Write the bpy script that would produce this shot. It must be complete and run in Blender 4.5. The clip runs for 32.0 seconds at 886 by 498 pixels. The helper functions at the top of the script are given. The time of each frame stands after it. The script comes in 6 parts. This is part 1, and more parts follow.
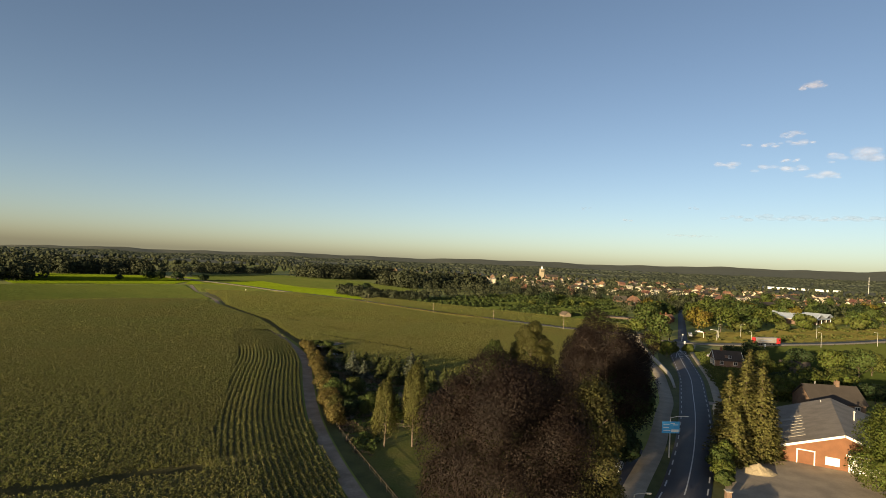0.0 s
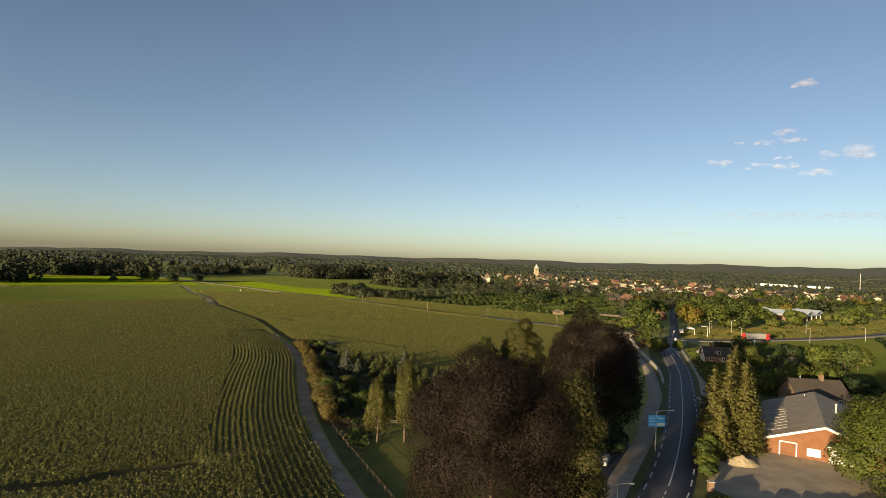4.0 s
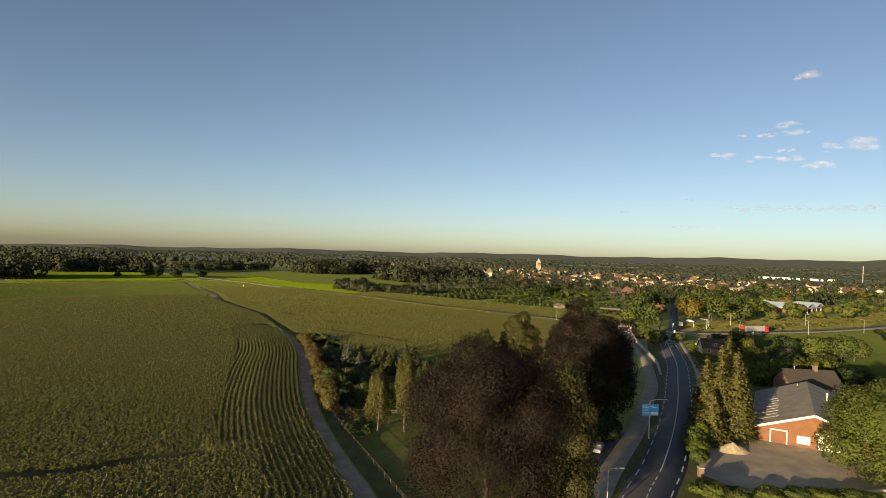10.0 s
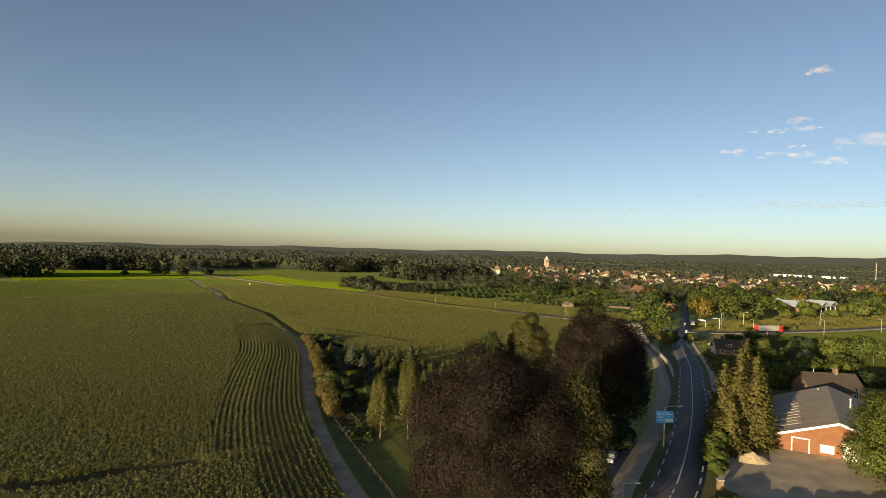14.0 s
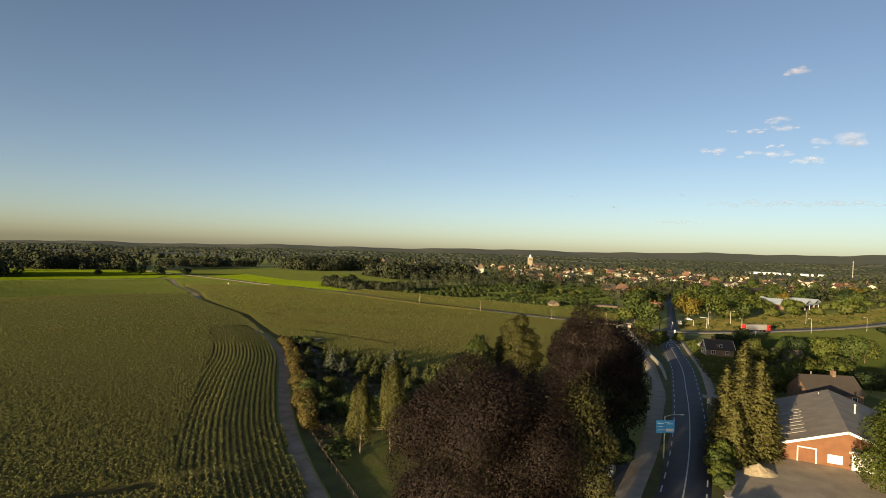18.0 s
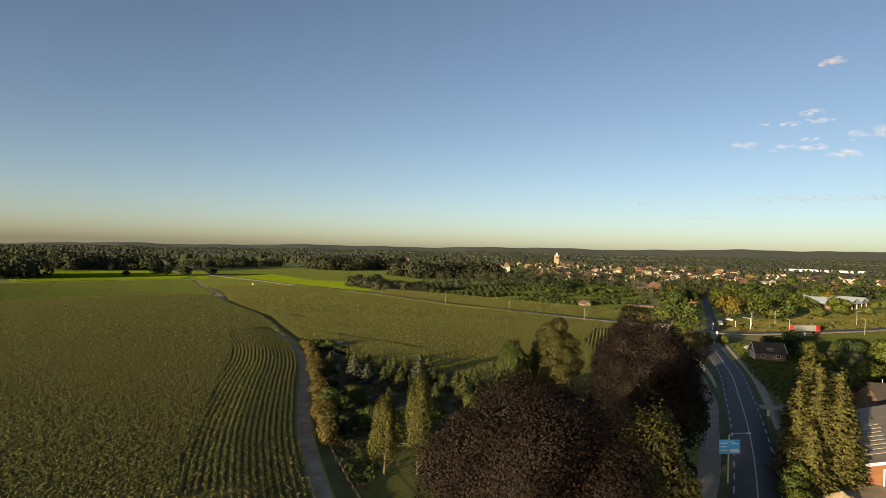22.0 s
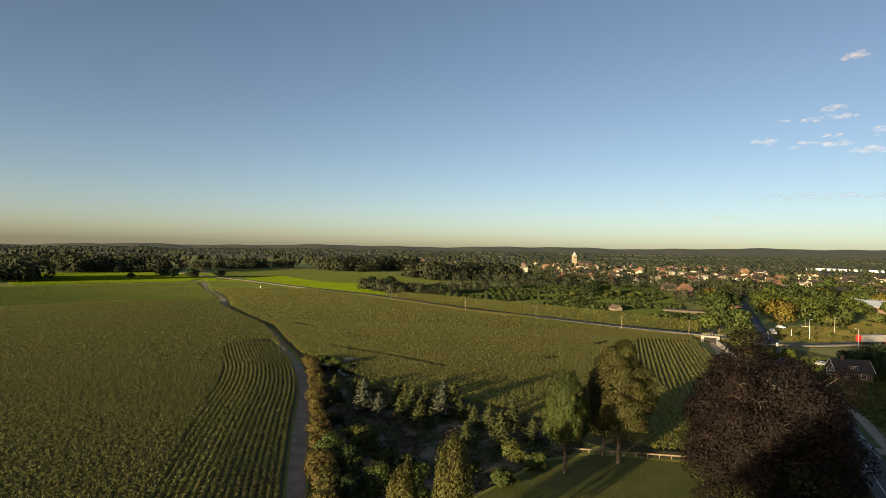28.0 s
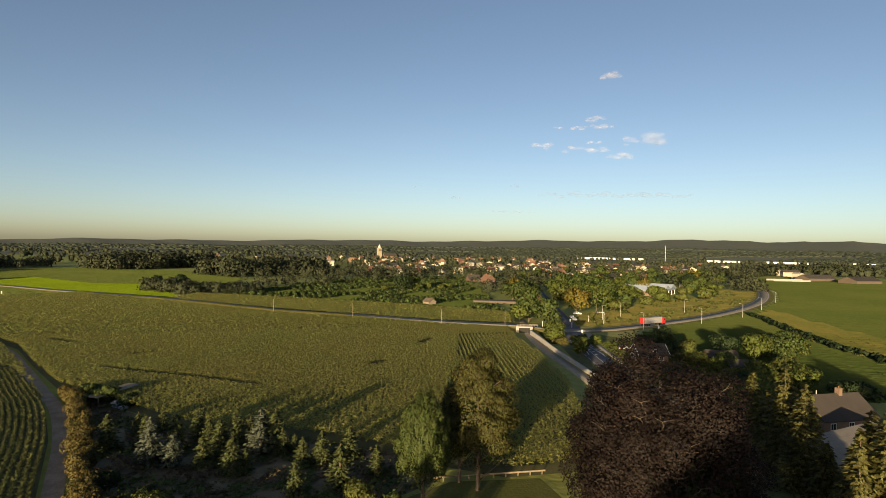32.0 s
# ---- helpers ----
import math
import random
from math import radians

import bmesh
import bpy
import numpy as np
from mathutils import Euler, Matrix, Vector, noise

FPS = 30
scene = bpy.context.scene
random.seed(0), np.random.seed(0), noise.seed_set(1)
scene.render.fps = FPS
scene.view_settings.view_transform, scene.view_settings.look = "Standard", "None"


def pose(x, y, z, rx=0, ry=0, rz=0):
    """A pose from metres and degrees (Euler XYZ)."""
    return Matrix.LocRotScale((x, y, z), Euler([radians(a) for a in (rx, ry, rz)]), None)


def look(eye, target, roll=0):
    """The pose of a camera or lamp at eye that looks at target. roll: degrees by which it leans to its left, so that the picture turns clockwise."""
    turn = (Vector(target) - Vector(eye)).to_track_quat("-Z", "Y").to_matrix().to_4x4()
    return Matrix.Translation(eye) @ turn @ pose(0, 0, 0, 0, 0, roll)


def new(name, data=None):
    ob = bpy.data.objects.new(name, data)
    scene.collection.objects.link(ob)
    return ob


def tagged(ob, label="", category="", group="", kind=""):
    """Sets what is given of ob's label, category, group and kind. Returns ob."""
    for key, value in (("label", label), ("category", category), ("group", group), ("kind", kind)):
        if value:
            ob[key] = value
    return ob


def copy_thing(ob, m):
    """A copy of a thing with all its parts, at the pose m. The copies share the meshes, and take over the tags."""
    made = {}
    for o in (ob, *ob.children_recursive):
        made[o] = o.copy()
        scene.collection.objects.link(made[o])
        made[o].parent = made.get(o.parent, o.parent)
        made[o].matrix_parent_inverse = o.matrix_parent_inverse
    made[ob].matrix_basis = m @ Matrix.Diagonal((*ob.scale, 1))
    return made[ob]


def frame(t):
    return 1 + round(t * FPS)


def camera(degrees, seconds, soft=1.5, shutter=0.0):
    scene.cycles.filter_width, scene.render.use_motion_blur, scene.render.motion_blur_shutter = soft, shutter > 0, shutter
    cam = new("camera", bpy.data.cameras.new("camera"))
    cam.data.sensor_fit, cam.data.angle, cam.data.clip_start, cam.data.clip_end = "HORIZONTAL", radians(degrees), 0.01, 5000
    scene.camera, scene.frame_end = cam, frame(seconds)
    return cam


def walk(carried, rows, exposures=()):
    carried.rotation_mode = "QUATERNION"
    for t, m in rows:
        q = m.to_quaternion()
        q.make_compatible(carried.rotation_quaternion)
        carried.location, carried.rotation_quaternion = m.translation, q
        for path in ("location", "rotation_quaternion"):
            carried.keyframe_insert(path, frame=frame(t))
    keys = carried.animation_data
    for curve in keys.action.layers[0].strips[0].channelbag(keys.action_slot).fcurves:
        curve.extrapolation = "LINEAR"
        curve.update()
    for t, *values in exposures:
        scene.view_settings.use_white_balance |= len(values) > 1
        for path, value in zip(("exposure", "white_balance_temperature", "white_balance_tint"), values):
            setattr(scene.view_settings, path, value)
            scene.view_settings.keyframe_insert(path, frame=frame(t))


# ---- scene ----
cam = camera(75.9, 32.0, soft=0.55)
PATH = [
    (0, (-1.79, 5.39, 34.79), (-2.139, 25.384, 35.202), 2.95),
    (0.5, (-1.71, 4.98, 34.79), (-2.018, 24.972, 35.194), 2.86),
    (1, (-1.56, 4.78, 34.8), (-1.922, 24.771, 35.18), 2.87),
    (1.5, (-1.38, 4.61, 34.76), (-1.804, 24.6, 35.164), 2.72),
    (2, (-1.29, 4.4, 34.78), (-1.646, 24.397, 35.171), 2.73),
    (2.5, (-1.14, 4.18, 34.81), (-1.376, 24.175, 35.179), 2.76),
    (4.5, (-0.77, 2.55, 34.84), (-0.942, 22.545, 35.237), 2.55),
    (5, (-0.63, 1.73, 34.88), (-0.872, 21.72, 35.272), 2.58),
    (5.5, (-0.48, 1.0, 34.78), (-0.488, 20.996, 35.157), 2.55),
    (6, (-0.4, 0.52, 34.74), (-0.393, 20.517, 35.115), 2.48),
    (6.5, (-0.25, 0.14, 34.73), (-0.274, 20.137, 35.077), 2.55),
    (7, (-0.2, -0.02, 34.71), (-0.131, 19.974, 35.042), 2.42),
    (7.5, (-0.18, -0.2, 34.69), (-0.226, 19.799, 34.976), 2.42),
    (8, (-0.12, -0.31, 34.65), (-0.035, 19.685, 34.918), 2.38),
    (8.5, (-0.03, -0.18, 34.61), (0.016, 19.82, 34.864), 2.29),
    (9, (0.0, -0.0, 34.62), (0.001, 19.998, 34.853), 2.31),
    (9.5, (0.0, 0.3, 34.64), (-0.001, 20.295, 34.875), 2.32),
    (10, (0.07, 0.49, 34.73), (-0.184, 20.483, 34.934), 2.27),
    (10.5, (0.23, 0.8, 34.81), (-0.016, 20.799, 35.008), 2.33),
    (11, (0.34, 1.14, 34.88), (-0.022, 21.134, 35.083), 2.32),
    (11.5, (0.36, 1.55, 34.91), (0.104, 21.544, 35.07), 2.24),
    (12, (0.46, 2.03, 34.98), (0.303, 22.031, 35.158), 2.19),
    (12.5, (0.57, 2.66, 35.1), (0.087, 22.653, 35.237), 2.27),
    (13, (0.54, 3.31, 35.15), (0.276, 23.308, 35.298), 2.20),
    (13.5, (0.55, 4.26, 35.2), (0.028, 24.254, 35.317), 2.20),
    (15.5, (0.18, 7.38, 35.29), (-0.215, 27.378, 35.381), 2.28),
    (16, (0.14, 8.36, 35.31), (-0.107, 28.354, 35.4), 2.27),
    (16.5, (0.15, 9.34, 35.33), (-0.208, 29.34, 35.415), 2.16),
    (17, (0.24, 10.58, 35.32), (-0.108, 30.572, 35.39), 2.13),
    (17.5, (0.18, 11.7, 35.3), (-0.006, 31.701, 35.357), 2.11),
    (18, (0.0, 13.1, 35.3), (0.066, 33.1, 35.364), 2.16),
    (18.5, (-0.22, 14.26, 35.25), (-0.394, 34.257, 35.301), 2.14),
    (19, (-0.36, 15.51, 35.25), (-0.566, 35.511, 35.311), 2.04),
    (19.5, (-0.45, 16.84, 35.26), (-0.787, 36.841, 35.283), 2.03),
    (20, (-0.57, 18.1, 35.23), (-0.907, 38.1, 35.256), 1.93),
    (20.5, (-0.72, 19.17, 35.26), (-1.366, 39.163, 35.289), 1.82),
    (21, (-0.74, 20.64, 35.19), (-1.255, 40.633, 35.201), 1.84),
    (21.5, (-0.93, 21.98, 35.15), (-1.721, 41.964, 35.14), 1.75),
    (22, (-1.09, 23.52, 35.1), (-1.89, 43.502, 35.094), 1.74),
    (22.5, (-1.31, 25.16, 35.02), (-2.365, 45.133, 35.025), 1.70),
    (23, (-1.49, 26.78, 35.02), (-2.739, 46.739, 35.018), 1.65),
    (23.5, (-1.65, 28.83, 34.91), (-2.768, 48.794, 34.909), 1.79),
    (24, (-1.98, 30.81, 35.02), (-3.138, 50.772, 34.995), 1.76),
    (24.5, (-2.27, 32.46, 35.09), (-3.694, 52.414, 35.052), 1.79),
    (26.5, (-3.74, 43.56, 35.33), (-4.777, 63.529, 35.256), 1.64),
    (27, (-4.23, 45.85, 35.43), (-5.389, 65.812, 35.374), 1.57),
    (27.5, (-4.71, 48.45, 35.41), (-5.573, 68.427, 35.396), 1.78),
    (28, (-5.33, 50.47, 35.59), (-6.608, 70.426, 35.56), 1.56),
    (28.5, (-5.73, 52.71, 35.61), (-7.035, 72.666, 35.595), 1.16),
    (29, (-6.19, 55.13, 35.55), (-7.693, 75.077, 35.533), 1.14),
    (29.5, (-6.49, 58.25, 35.36), (-7.604, 78.221, 35.357), 1.30),
    (30, (-7.08, 60.51, 35.42), (-8.623, 80.446, 35.42), 1.27),
    (30.5, (-7.31, 63.2, 35.39), (-8.697, 83.155, 35.424), 0.92),
    (31, (-7.8, 66.5, 35.05), (-7.000, 86.484, 35.050), 1.17),
    (31.5, (-8.4, 68.6, 35.18), (-5.867, 88.439, 35.180), 1.25),
    (32, (-9.6, 69.6, 35.95), (-4.073, 88.821, 35.830), 1.15),
]
walk(cam, [(t, look(eye, target, roll)) for t, eye, target, roll in PATH], exposures=[(0.0, 1.02, 7050, 14), (32.0, 1.02, 7050, 14)])

# ---- light: low evening sun behind and to the left, clear sky ----
SUN_ELEVATION = 6.1
SUN_DIR = Vector((-0.595, -0.804, 0.0)).normalized()  # towards the sun, level
world = bpy.data.worlds.new("evening_sky")
scene.world = world
world.use_nodes = True
wn = world.node_tree.nodes
sky = wn.new("ShaderNodeTexSky")
sky.sky_type = "NISHITA"
sky.sun_disc = False
sky.sun_elevation = radians(SUN_ELEVATION)
sky.sun_rotation = math.atan2(SUN_DIR.x, SUN_DIR.y)
sky.altitude, sky.air_density, sky.dust_density, sky.ozone_density = 50, 0.6, 0.88, 1.05
wn["Background"].inputs["Strength"].default_value = 0.09
world.node_tree.links.new(sky.outputs["Color"], wn["Background"].inputs["Color"])
sun_data = bpy.data.lights.new("sun", "SUN")
sun_data.energy, sun_data.angle, sun_data.color = 5.0, radians(0.6), (1.0, 0.82, 0.5)
sun = new("sun", sun_data)
sun.matrix_world = look((0, 0, 300), Vector((0, 0, 300)) - Vector((SUN_DIR.x, SUN_DIR.y, math.tan(radians(SUN_ELEVATION)))))

# ---- materials ----
def material(name, color, rough=0.8, vary=0.25, scale=1.0, fine=8.0, bump=0.0, second=None, metal=0.0, by_object=0.0, by_island=0.0, spec=0.3, through_light=0.0):
    """Colour that varies at two scales, with optional relief, per-object and per-piece changes."""
    m = bpy.data.materials.new(name)
    m.use_nodes = True
    nt = m.node_tree
    p = nt.nodes["Principled BSDF"]
    p.inputs["Roughness"].default_value, p.inputs["Metallic"].default_value = rough, metal
    p.inputs["Specular IOR Level"].default_value = spec
    link = nt.links.new
    geo = nt.nodes.new("ShaderNodeNewGeometry")
    coord = nt.nodes.new("ShaderNodeTexCoord")
    where = coord.outputs["Object"]
    big, small = nt.nodes.new("ShaderNodeTexNoise"), nt.nodes.new("ShaderNodeTexNoise")
    for tex, s in ((big, scale), (small, fine)):
        tex.inputs["Scale"].default_value, tex.inputs["Detail"].default_value = s, 4.0
        link(where, tex.inputs["Vector"])
    mix = nt.nodes.new("ShaderNodeMix")
    mix.data_type = "RGBA"
    c2 = second or tuple(c * (1 - vary) for c in color)
    mix.inputs["A"].default_value, mix.inputs["B"].default_value = (*color, 1), (*c2, 1)
    ramp = nt.nodes.new("ShaderNodeMapRange")
    ramp.inputs["From Min"].default_value, ramp.inputs["From Max"].default_value = 0.35, 0.65
    link(big.outputs["Fac"], ramp.inputs["Value"])
    link(ramp.outputs["Result"], mix.inputs["Factor"])
    hsv = nt.nodes.new("ShaderNodeHueSaturation")
    link(mix.outputs["Result"], hsv.inputs["Color"])
    value = nt.nodes.new("ShaderNodeMapRange")
    value.inputs["To Min"].default_value, value.inputs["To Max"].default_value = 1 - vary, 1 + vary
    link(small.outputs["Fac"], value.inputs["Value"])
    last = value.outputs["Result"]
    for amount, out in ((by_island, geo.outputs["Random Per Island"]), (by_object, None)):
        if amount:
            if out is None:
                out = nt.nodes.new("ShaderNodeObjectInfo").outputs["Random"]
            r = nt.nodes.new("ShaderNodeMapRange")
            r.inputs["To Min"].default_value, r.inputs["To Max"].default_value = 1 - amount, 1 + amount
            link(out, r.inputs["Value"])
            mul = nt.nodes.new("ShaderNodeMath")
            mul.operation = "MULTIPLY"
            link(last, mul.inputs[0]), link(r.outputs["Result"], mul.inputs[1])
            last = mul.outputs["Value"]
            h = nt.nodes.new("ShaderNodeMapRange")
            h.inputs["To Min"].default_value, h.inputs["To Max"].default_value = 0.5 - 0.02 * min(1, amount * 3), 0.5 + 0.03 * min(1, amount * 3)
            link(out, h.inputs["Value"])
            link(h.outputs["Result"], hsv.inputs["Hue"])
    link(last, hsv.inputs["Value"])
    link(hsv.outputs["Color"], p.inputs["Base Color"])
    if bump:
        b = nt.nodes.new("ShaderNodeBump")
        b.inputs["Strength"].default_value, b.inputs["Distance"].default_value = bump, 0.5 / fine
        link(small.outputs["Fac"], b.inputs["Height"])
        link(b.outputs["Normal"], p.inputs["Normal"])
    if through_light:
        t = nt.nodes.new("ShaderNodeBsdfTranslucent")
        link(hsv.outputs["Color"], t.inputs["Color"])
        add = nt.nodes.new("ShaderNodeMixShader")
        add.inputs["Fac"].default_value = through_light
        link(p.outputs["BSDF"], add.inputs[1]), link(t.outputs["BSDF"], add.inputs[2])
        link(add.outputs["Shader"], nt.nodes["Material Output"].inputs["Surface"])
    return m


M = {}
M["soil"] = material("dry_soil", (0.4, 0.3, 0.22), 0.95, 0.4, 0.35, 3, 0.4, second=(0.27, 0.2, 0.14))
M["ground"] = material("meadow_ground", (0.24, 0.27, 0.06), 0.95, 0.3, 0.004, 0.4, 0.2, second=(0.27, 0.25, 0.09), spec=0.1)
# Dark olive: the crop's shade and low leaves are put into the soil colour.
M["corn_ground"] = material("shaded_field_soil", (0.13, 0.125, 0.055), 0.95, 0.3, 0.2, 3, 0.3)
M["bright_grass"] = material("fresh_cut_grass", (0.3, 0.34, 0.02), 0.9, 0.15, 0.02, 0.6, 0.2)
M["dull_grass"] = material("meadow_grass", (0.12, 0.15, 0.018), 0.9, 0.2, 0.012, 0.7, 0.2, second=(0.16, 0.17, 0.03), spec=0.05)
M["lawn"] = material("mown_lawn", (0.1, 0.118, 0.03), 0.9, 0.3, 0.2, 2, 0.3, second=(0.14, 0.135, 0.042), spec=0.05)
M["dry_grass"] = material("dry_verge_grass", (0.23, 0.185, 0.055), 0.95, 0.3, 0.08, 2, 0.3, second=(0.15, 0.14, 0.042), spec=0.05)
M["verge"] = material("verge_grass", (0.1, 0.105, 0.03), 0.95, 0.3, 0.3, 3, 0.4)
M["asphalt"] = material("asphalt", (0.25, 0.215, 0.165), 0.85, 0.18, 0.1, 3, 0.15, second=(0.2, 0.18, 0.145), spec=0.1)
M["asphalt_dark"] = material("dark_asphalt", (0.062, 0.06, 0.07), 0.75, 0.15, 0.25, 6, 0.15, second=(0.075, 0.072, 0.078))
M["concrete"] = material("pale_concrete", (0.36, 0.33, 0.29), 0.85, 0.15, 0.4, 5, 0.15)
M["path"] = material("worn_paving", (0.34, 0.29, 0.225), 0.85, 0.2, 0.4, 4, 0.15, spec=0.1)
M["yard"] = material("yard_paving", (0.46, 0.38, 0.28), 0.9, 0.2, 0.25, 3, 0.2, second=(0.33, 0.28, 0.215), spec=0.1)
M["sand"] = material("sand_heap", (0.42, 0.34, 0.22), 0.95, 0.15, 0.8, 6, 0.3)
M["scrub"] = material("scrubby_soil", (0.2, 0.15, 0.1), 0.95, 0.35, 0.3, 3, 0.5, second=(0.11, 0.1, 0.052))
M["line"] = material("road_paint", (0.45, 0.45, 0.44), 0.7, 0.12, 1, 5)
M["white"] = material("white_paint", (0.78, 0.77, 0.73), 0.6, 0.06, 0.6, 4)
M["brick"] = material("red_brick", (0.205, 0.096, 0.048), 0.85, 0.18, 0.8, 9, 0.2, by_object=0.1)
M["brick_brown"] = material("brown_brick", (0.2, 0.13, 0.09), 0.85, 0.18, 0.8, 9, 0.2)
M["yellow_wall"] = material("cream_wall", (0.52, 0.47, 0.36), 0.8, 0.12, 0.4, 4, by_object=0.25)
M["roof_grey"] = material("fibre_cement_roof", (0.35, 0.3, 0.24), 0.85, 0.2, 0.4, 4, 0.2, spec=0.05)
M["roof_light"] = material("pale_roof_sheet", (0.45, 0.4, 0.33), 0.8, 0.2, 0.5, 4, 0.1, spec=0.05)
M["roof_orange"] = material("orange_roof_tiles", (0.2, 0.105, 0.07), 0.8, 0.18, 0.3, 4, 0.15, by_object=0.35)
M["roof_brown"] = material("brown_roof_tiles", (0.06, 0.05, 0.043), 0.85, 0.18, 0.4, 5, 0.15, by_object=0.25)
M["roof_blue"] = material("pale_blue_metal_roof", (0.4, 0.45, 0.5), 0.5, 0.1, 0.2, 2)
M["glass"] = material("window_glass", (0.03, 0.035, 0.04), 0.12, 0.1, 1, 3, spec=0.8)
M["dark"] = material("dark_opening", (0.03, 0.028, 0.025), 0.9, 0.1)
M["steel"] = material("galvanised_steel", (0.5, 0.49, 0.46), 0.5, 0.1, 1, 6, metal=0.15)
M["rubber"] = material("tyre_rubber", (0.02, 0.02, 0.02), 0.9, 0.1)
M["sign_blue"] = material("sign_blue", (0.07, 0.4, 0.75), 0.4, 0.05, 1, 5)
M["wood"] = material("weathered_wood", (0.24, 0.19, 0.13), 0.85, 0.25, 1.5, 12, 0.2)
M["bark"] = material("grey_brown_bark", (0.13, 0.1, 0.075), 0.95, 0.3, 1.5, 8, 0.5)
M["tarp"] = material("blue_grey_sheeting", (0.3, 0.34, 0.42), 0.6, 0.2, 0.8, 5)
M["red"] = material("red_paint", (0.45, 0.03, 0.03), 0.35, 0.06, 1, 5, spec=0.5)
M["trailer"] = material("grey_trailer_panels", (0.3, 0.285, 0.27), 0.6, 0.15, 0.5, 5)
M["silver"] = material("silver_car_paint", (0.5, 0.51, 0.53), 0.3, 0.05, 1, 5, metal=0.4, spec=0.6)
M["black_paint"] = material("black_car_paint", (0.02, 0.02, 0.025), 0.25, 0.05, 1, 5, spec=0.6)
# Low streaks get a grey copy: their shade is put into the colour.
for key, color, dense in (("cloud", (0.8, 0.74, 0.75), 0.036), ("cloud_shaded", (0.3, 0.27, 0.3), 0.05)):
    M[key] = material(key + "_vapour", color, 1.0, 0.04, 0.002, 0.01, spec=0.0)
    nodes, link = M[key].node_tree.nodes, M[key].node_tree.links.new
    thin, blend = nodes.new("ShaderNodeBsdfTransparent"), nodes.new("ShaderNodeMixShader")
    blend.inputs["Fac"].default_value = dense
    link(thin.outputs["BSDF"], blend.inputs[1])
    link(nodes["Principled BSDF"].outputs["BSDF"], blend.inputs[2])
    link(blend.outputs["Shader"], nodes["Material Output"].inputs["Surface"])
LEAF = dict(rough=0.65, vary=0.2, scale=0.15, fine=1.2, by_island=0.35, through_light=0.3, spec=0.18)
M["leaf_copper"] = material("copper_beech_leaves", (0.0186, 0.0128, 0.0112), second=(0.0235, 0.015, 0.0126), **LEAF)
M["leaf_olive"] = material("olive_brown_leaves", (0.078, 0.074, 0.022), **LEAF)
M["leaf_poplar"] = material("poplar_leaves", (0.1, 0.096, 0.028), **LEAF)
M["leaf_cypress"] = material("cypress_leaves", (0.075, 0.094, 0.026), **LEAF)
M["strip_crop"] = material("ripening_crop", (0.052, 0.056, 0.016), 0.9, 0.25, 0.05, 0.8, second=(0.068, 0.064, 0.02), spec=0.0)
M["leaf_bronze"] = material("bronze_leaves", (0.048, 0.044, 0.018), second=(0.075, 0.072, 0.023), **LEAF)
M["town_brick"] = material("brown_red_brick", (0.17, 0.105, 0.075), 0.85, 0.18, 0.8, 9, 0.2, by_object=0.25)
M["leaf_green"] = material("green_leaves", (0.076, 0.1, 0.027), **LEAF)
M["leaf_oak"] = material("oak_leaves", (0.102, 0.122, 0.026), **LEAF)
M["stone"] = material("tower_stone", (0.34, 0.285, 0.2), 0.85, 0.15, 0.3, 3)
M["leaf_dark"] = material("dark_green_leaves", (0.034, 0.052, 0.02), **LEAF)
M["leaf_yellow"] = material("yellow_green_leaves", (0.108, 0.118, 0.03), **LEAF)
M["leaf_gold"] = material("golden_leaves", (0.17, 0.13, 0.026), **LEAF)
M["leaf_rust"] = material("rusty_hedge_leaves", (0.125, 0.098, 0.032), **dict(LEAF, by_island=0.25))
M["bracken"] = material("withered_bracken", (0.13, 0.094, 0.06), second=(0.1, 0.092, 0.042), **dict(LEAF, by_island=0.25))
M["needle"] = material("spruce_needles", (0.085, 0.098, 0.034), **LEAF)
M["needle_blue"] = material("blue_spruce_needles", (0.1, 0.115, 0.082), **LEAF)
M["needle_gold"] = material("olive_spruce_needles", (0.115, 0.106, 0.034), **LEAF)
M["corn"] = material("maize_leaves", (0.24, 0.262, 0.08), 0.7, 0.14, 0.03, 0.8, by_island=0.05, through_light=0.62, second=(0.262, 0.258, 0.082), spec=0.12)
# Same maize, yellower and brightened: the fuller sun is put into the colour.
M["corn_sunlit"] = material("sunlit_maize_leaves", (0.36, 0.372, 0.1), 0.7, 0.14, 0.03, 0.8, by_island=0.05, through_light=0.62, second=(0.385, 0.36, 0.1), spec=0.12)
M["corn_top"] = material("maize_tassels", (0.2, 0.175, 0.085), 0.85, 0.2, 0.1, 2, by_island=0.15, through_light=0.3, spec=0.1)
M["grass_blades"] = material("dry_grass_blades", (0.13, 0.11, 0.035), 0.8, 0.25, 0.05, 0.5, by_island=0.15, through_light=0.3, second=(0.085, 0.085, 0.028), spec=0.05)
M["green_blades"] = material("meadow_blades", (0.05, 0.069, 0.019), 0.9, 0.2, 0.015, 0.5, second=(0.064, 0.077, 0.022), spec=0.0)
M["bright_blades"] = material("fresh_meadow_blades", (0.09, 0.128, 0.009), 0.9, 0.14, 0.02, 0.5, spec=0.0)
M["lawn_blades"] = material("lawn_blades", (0.058, 0.072, 0.017), 0.9, 0.3, 0.2, 2.0, second=(0.078, 0.08, 0.022), spec=0.0)
# Haze put into the colour: greyer and lighter the farther the woods stand.
M["ridge"] = material("hazy_ridge_woods", (0.15, 0.16, 0.13), 0.95, 0.3, 0.006, 0.05, second=(0.17, 0.172, 0.13), spec=0.0)
M["far_hazy_wood"] = material("hazy_horizon_woods", (0.055, 0.066, 0.048), 0.9, 0.2, 0.004, 0.05, by_island=0.06, second=(0.064, 0.073, 0.05), spec=0.0)
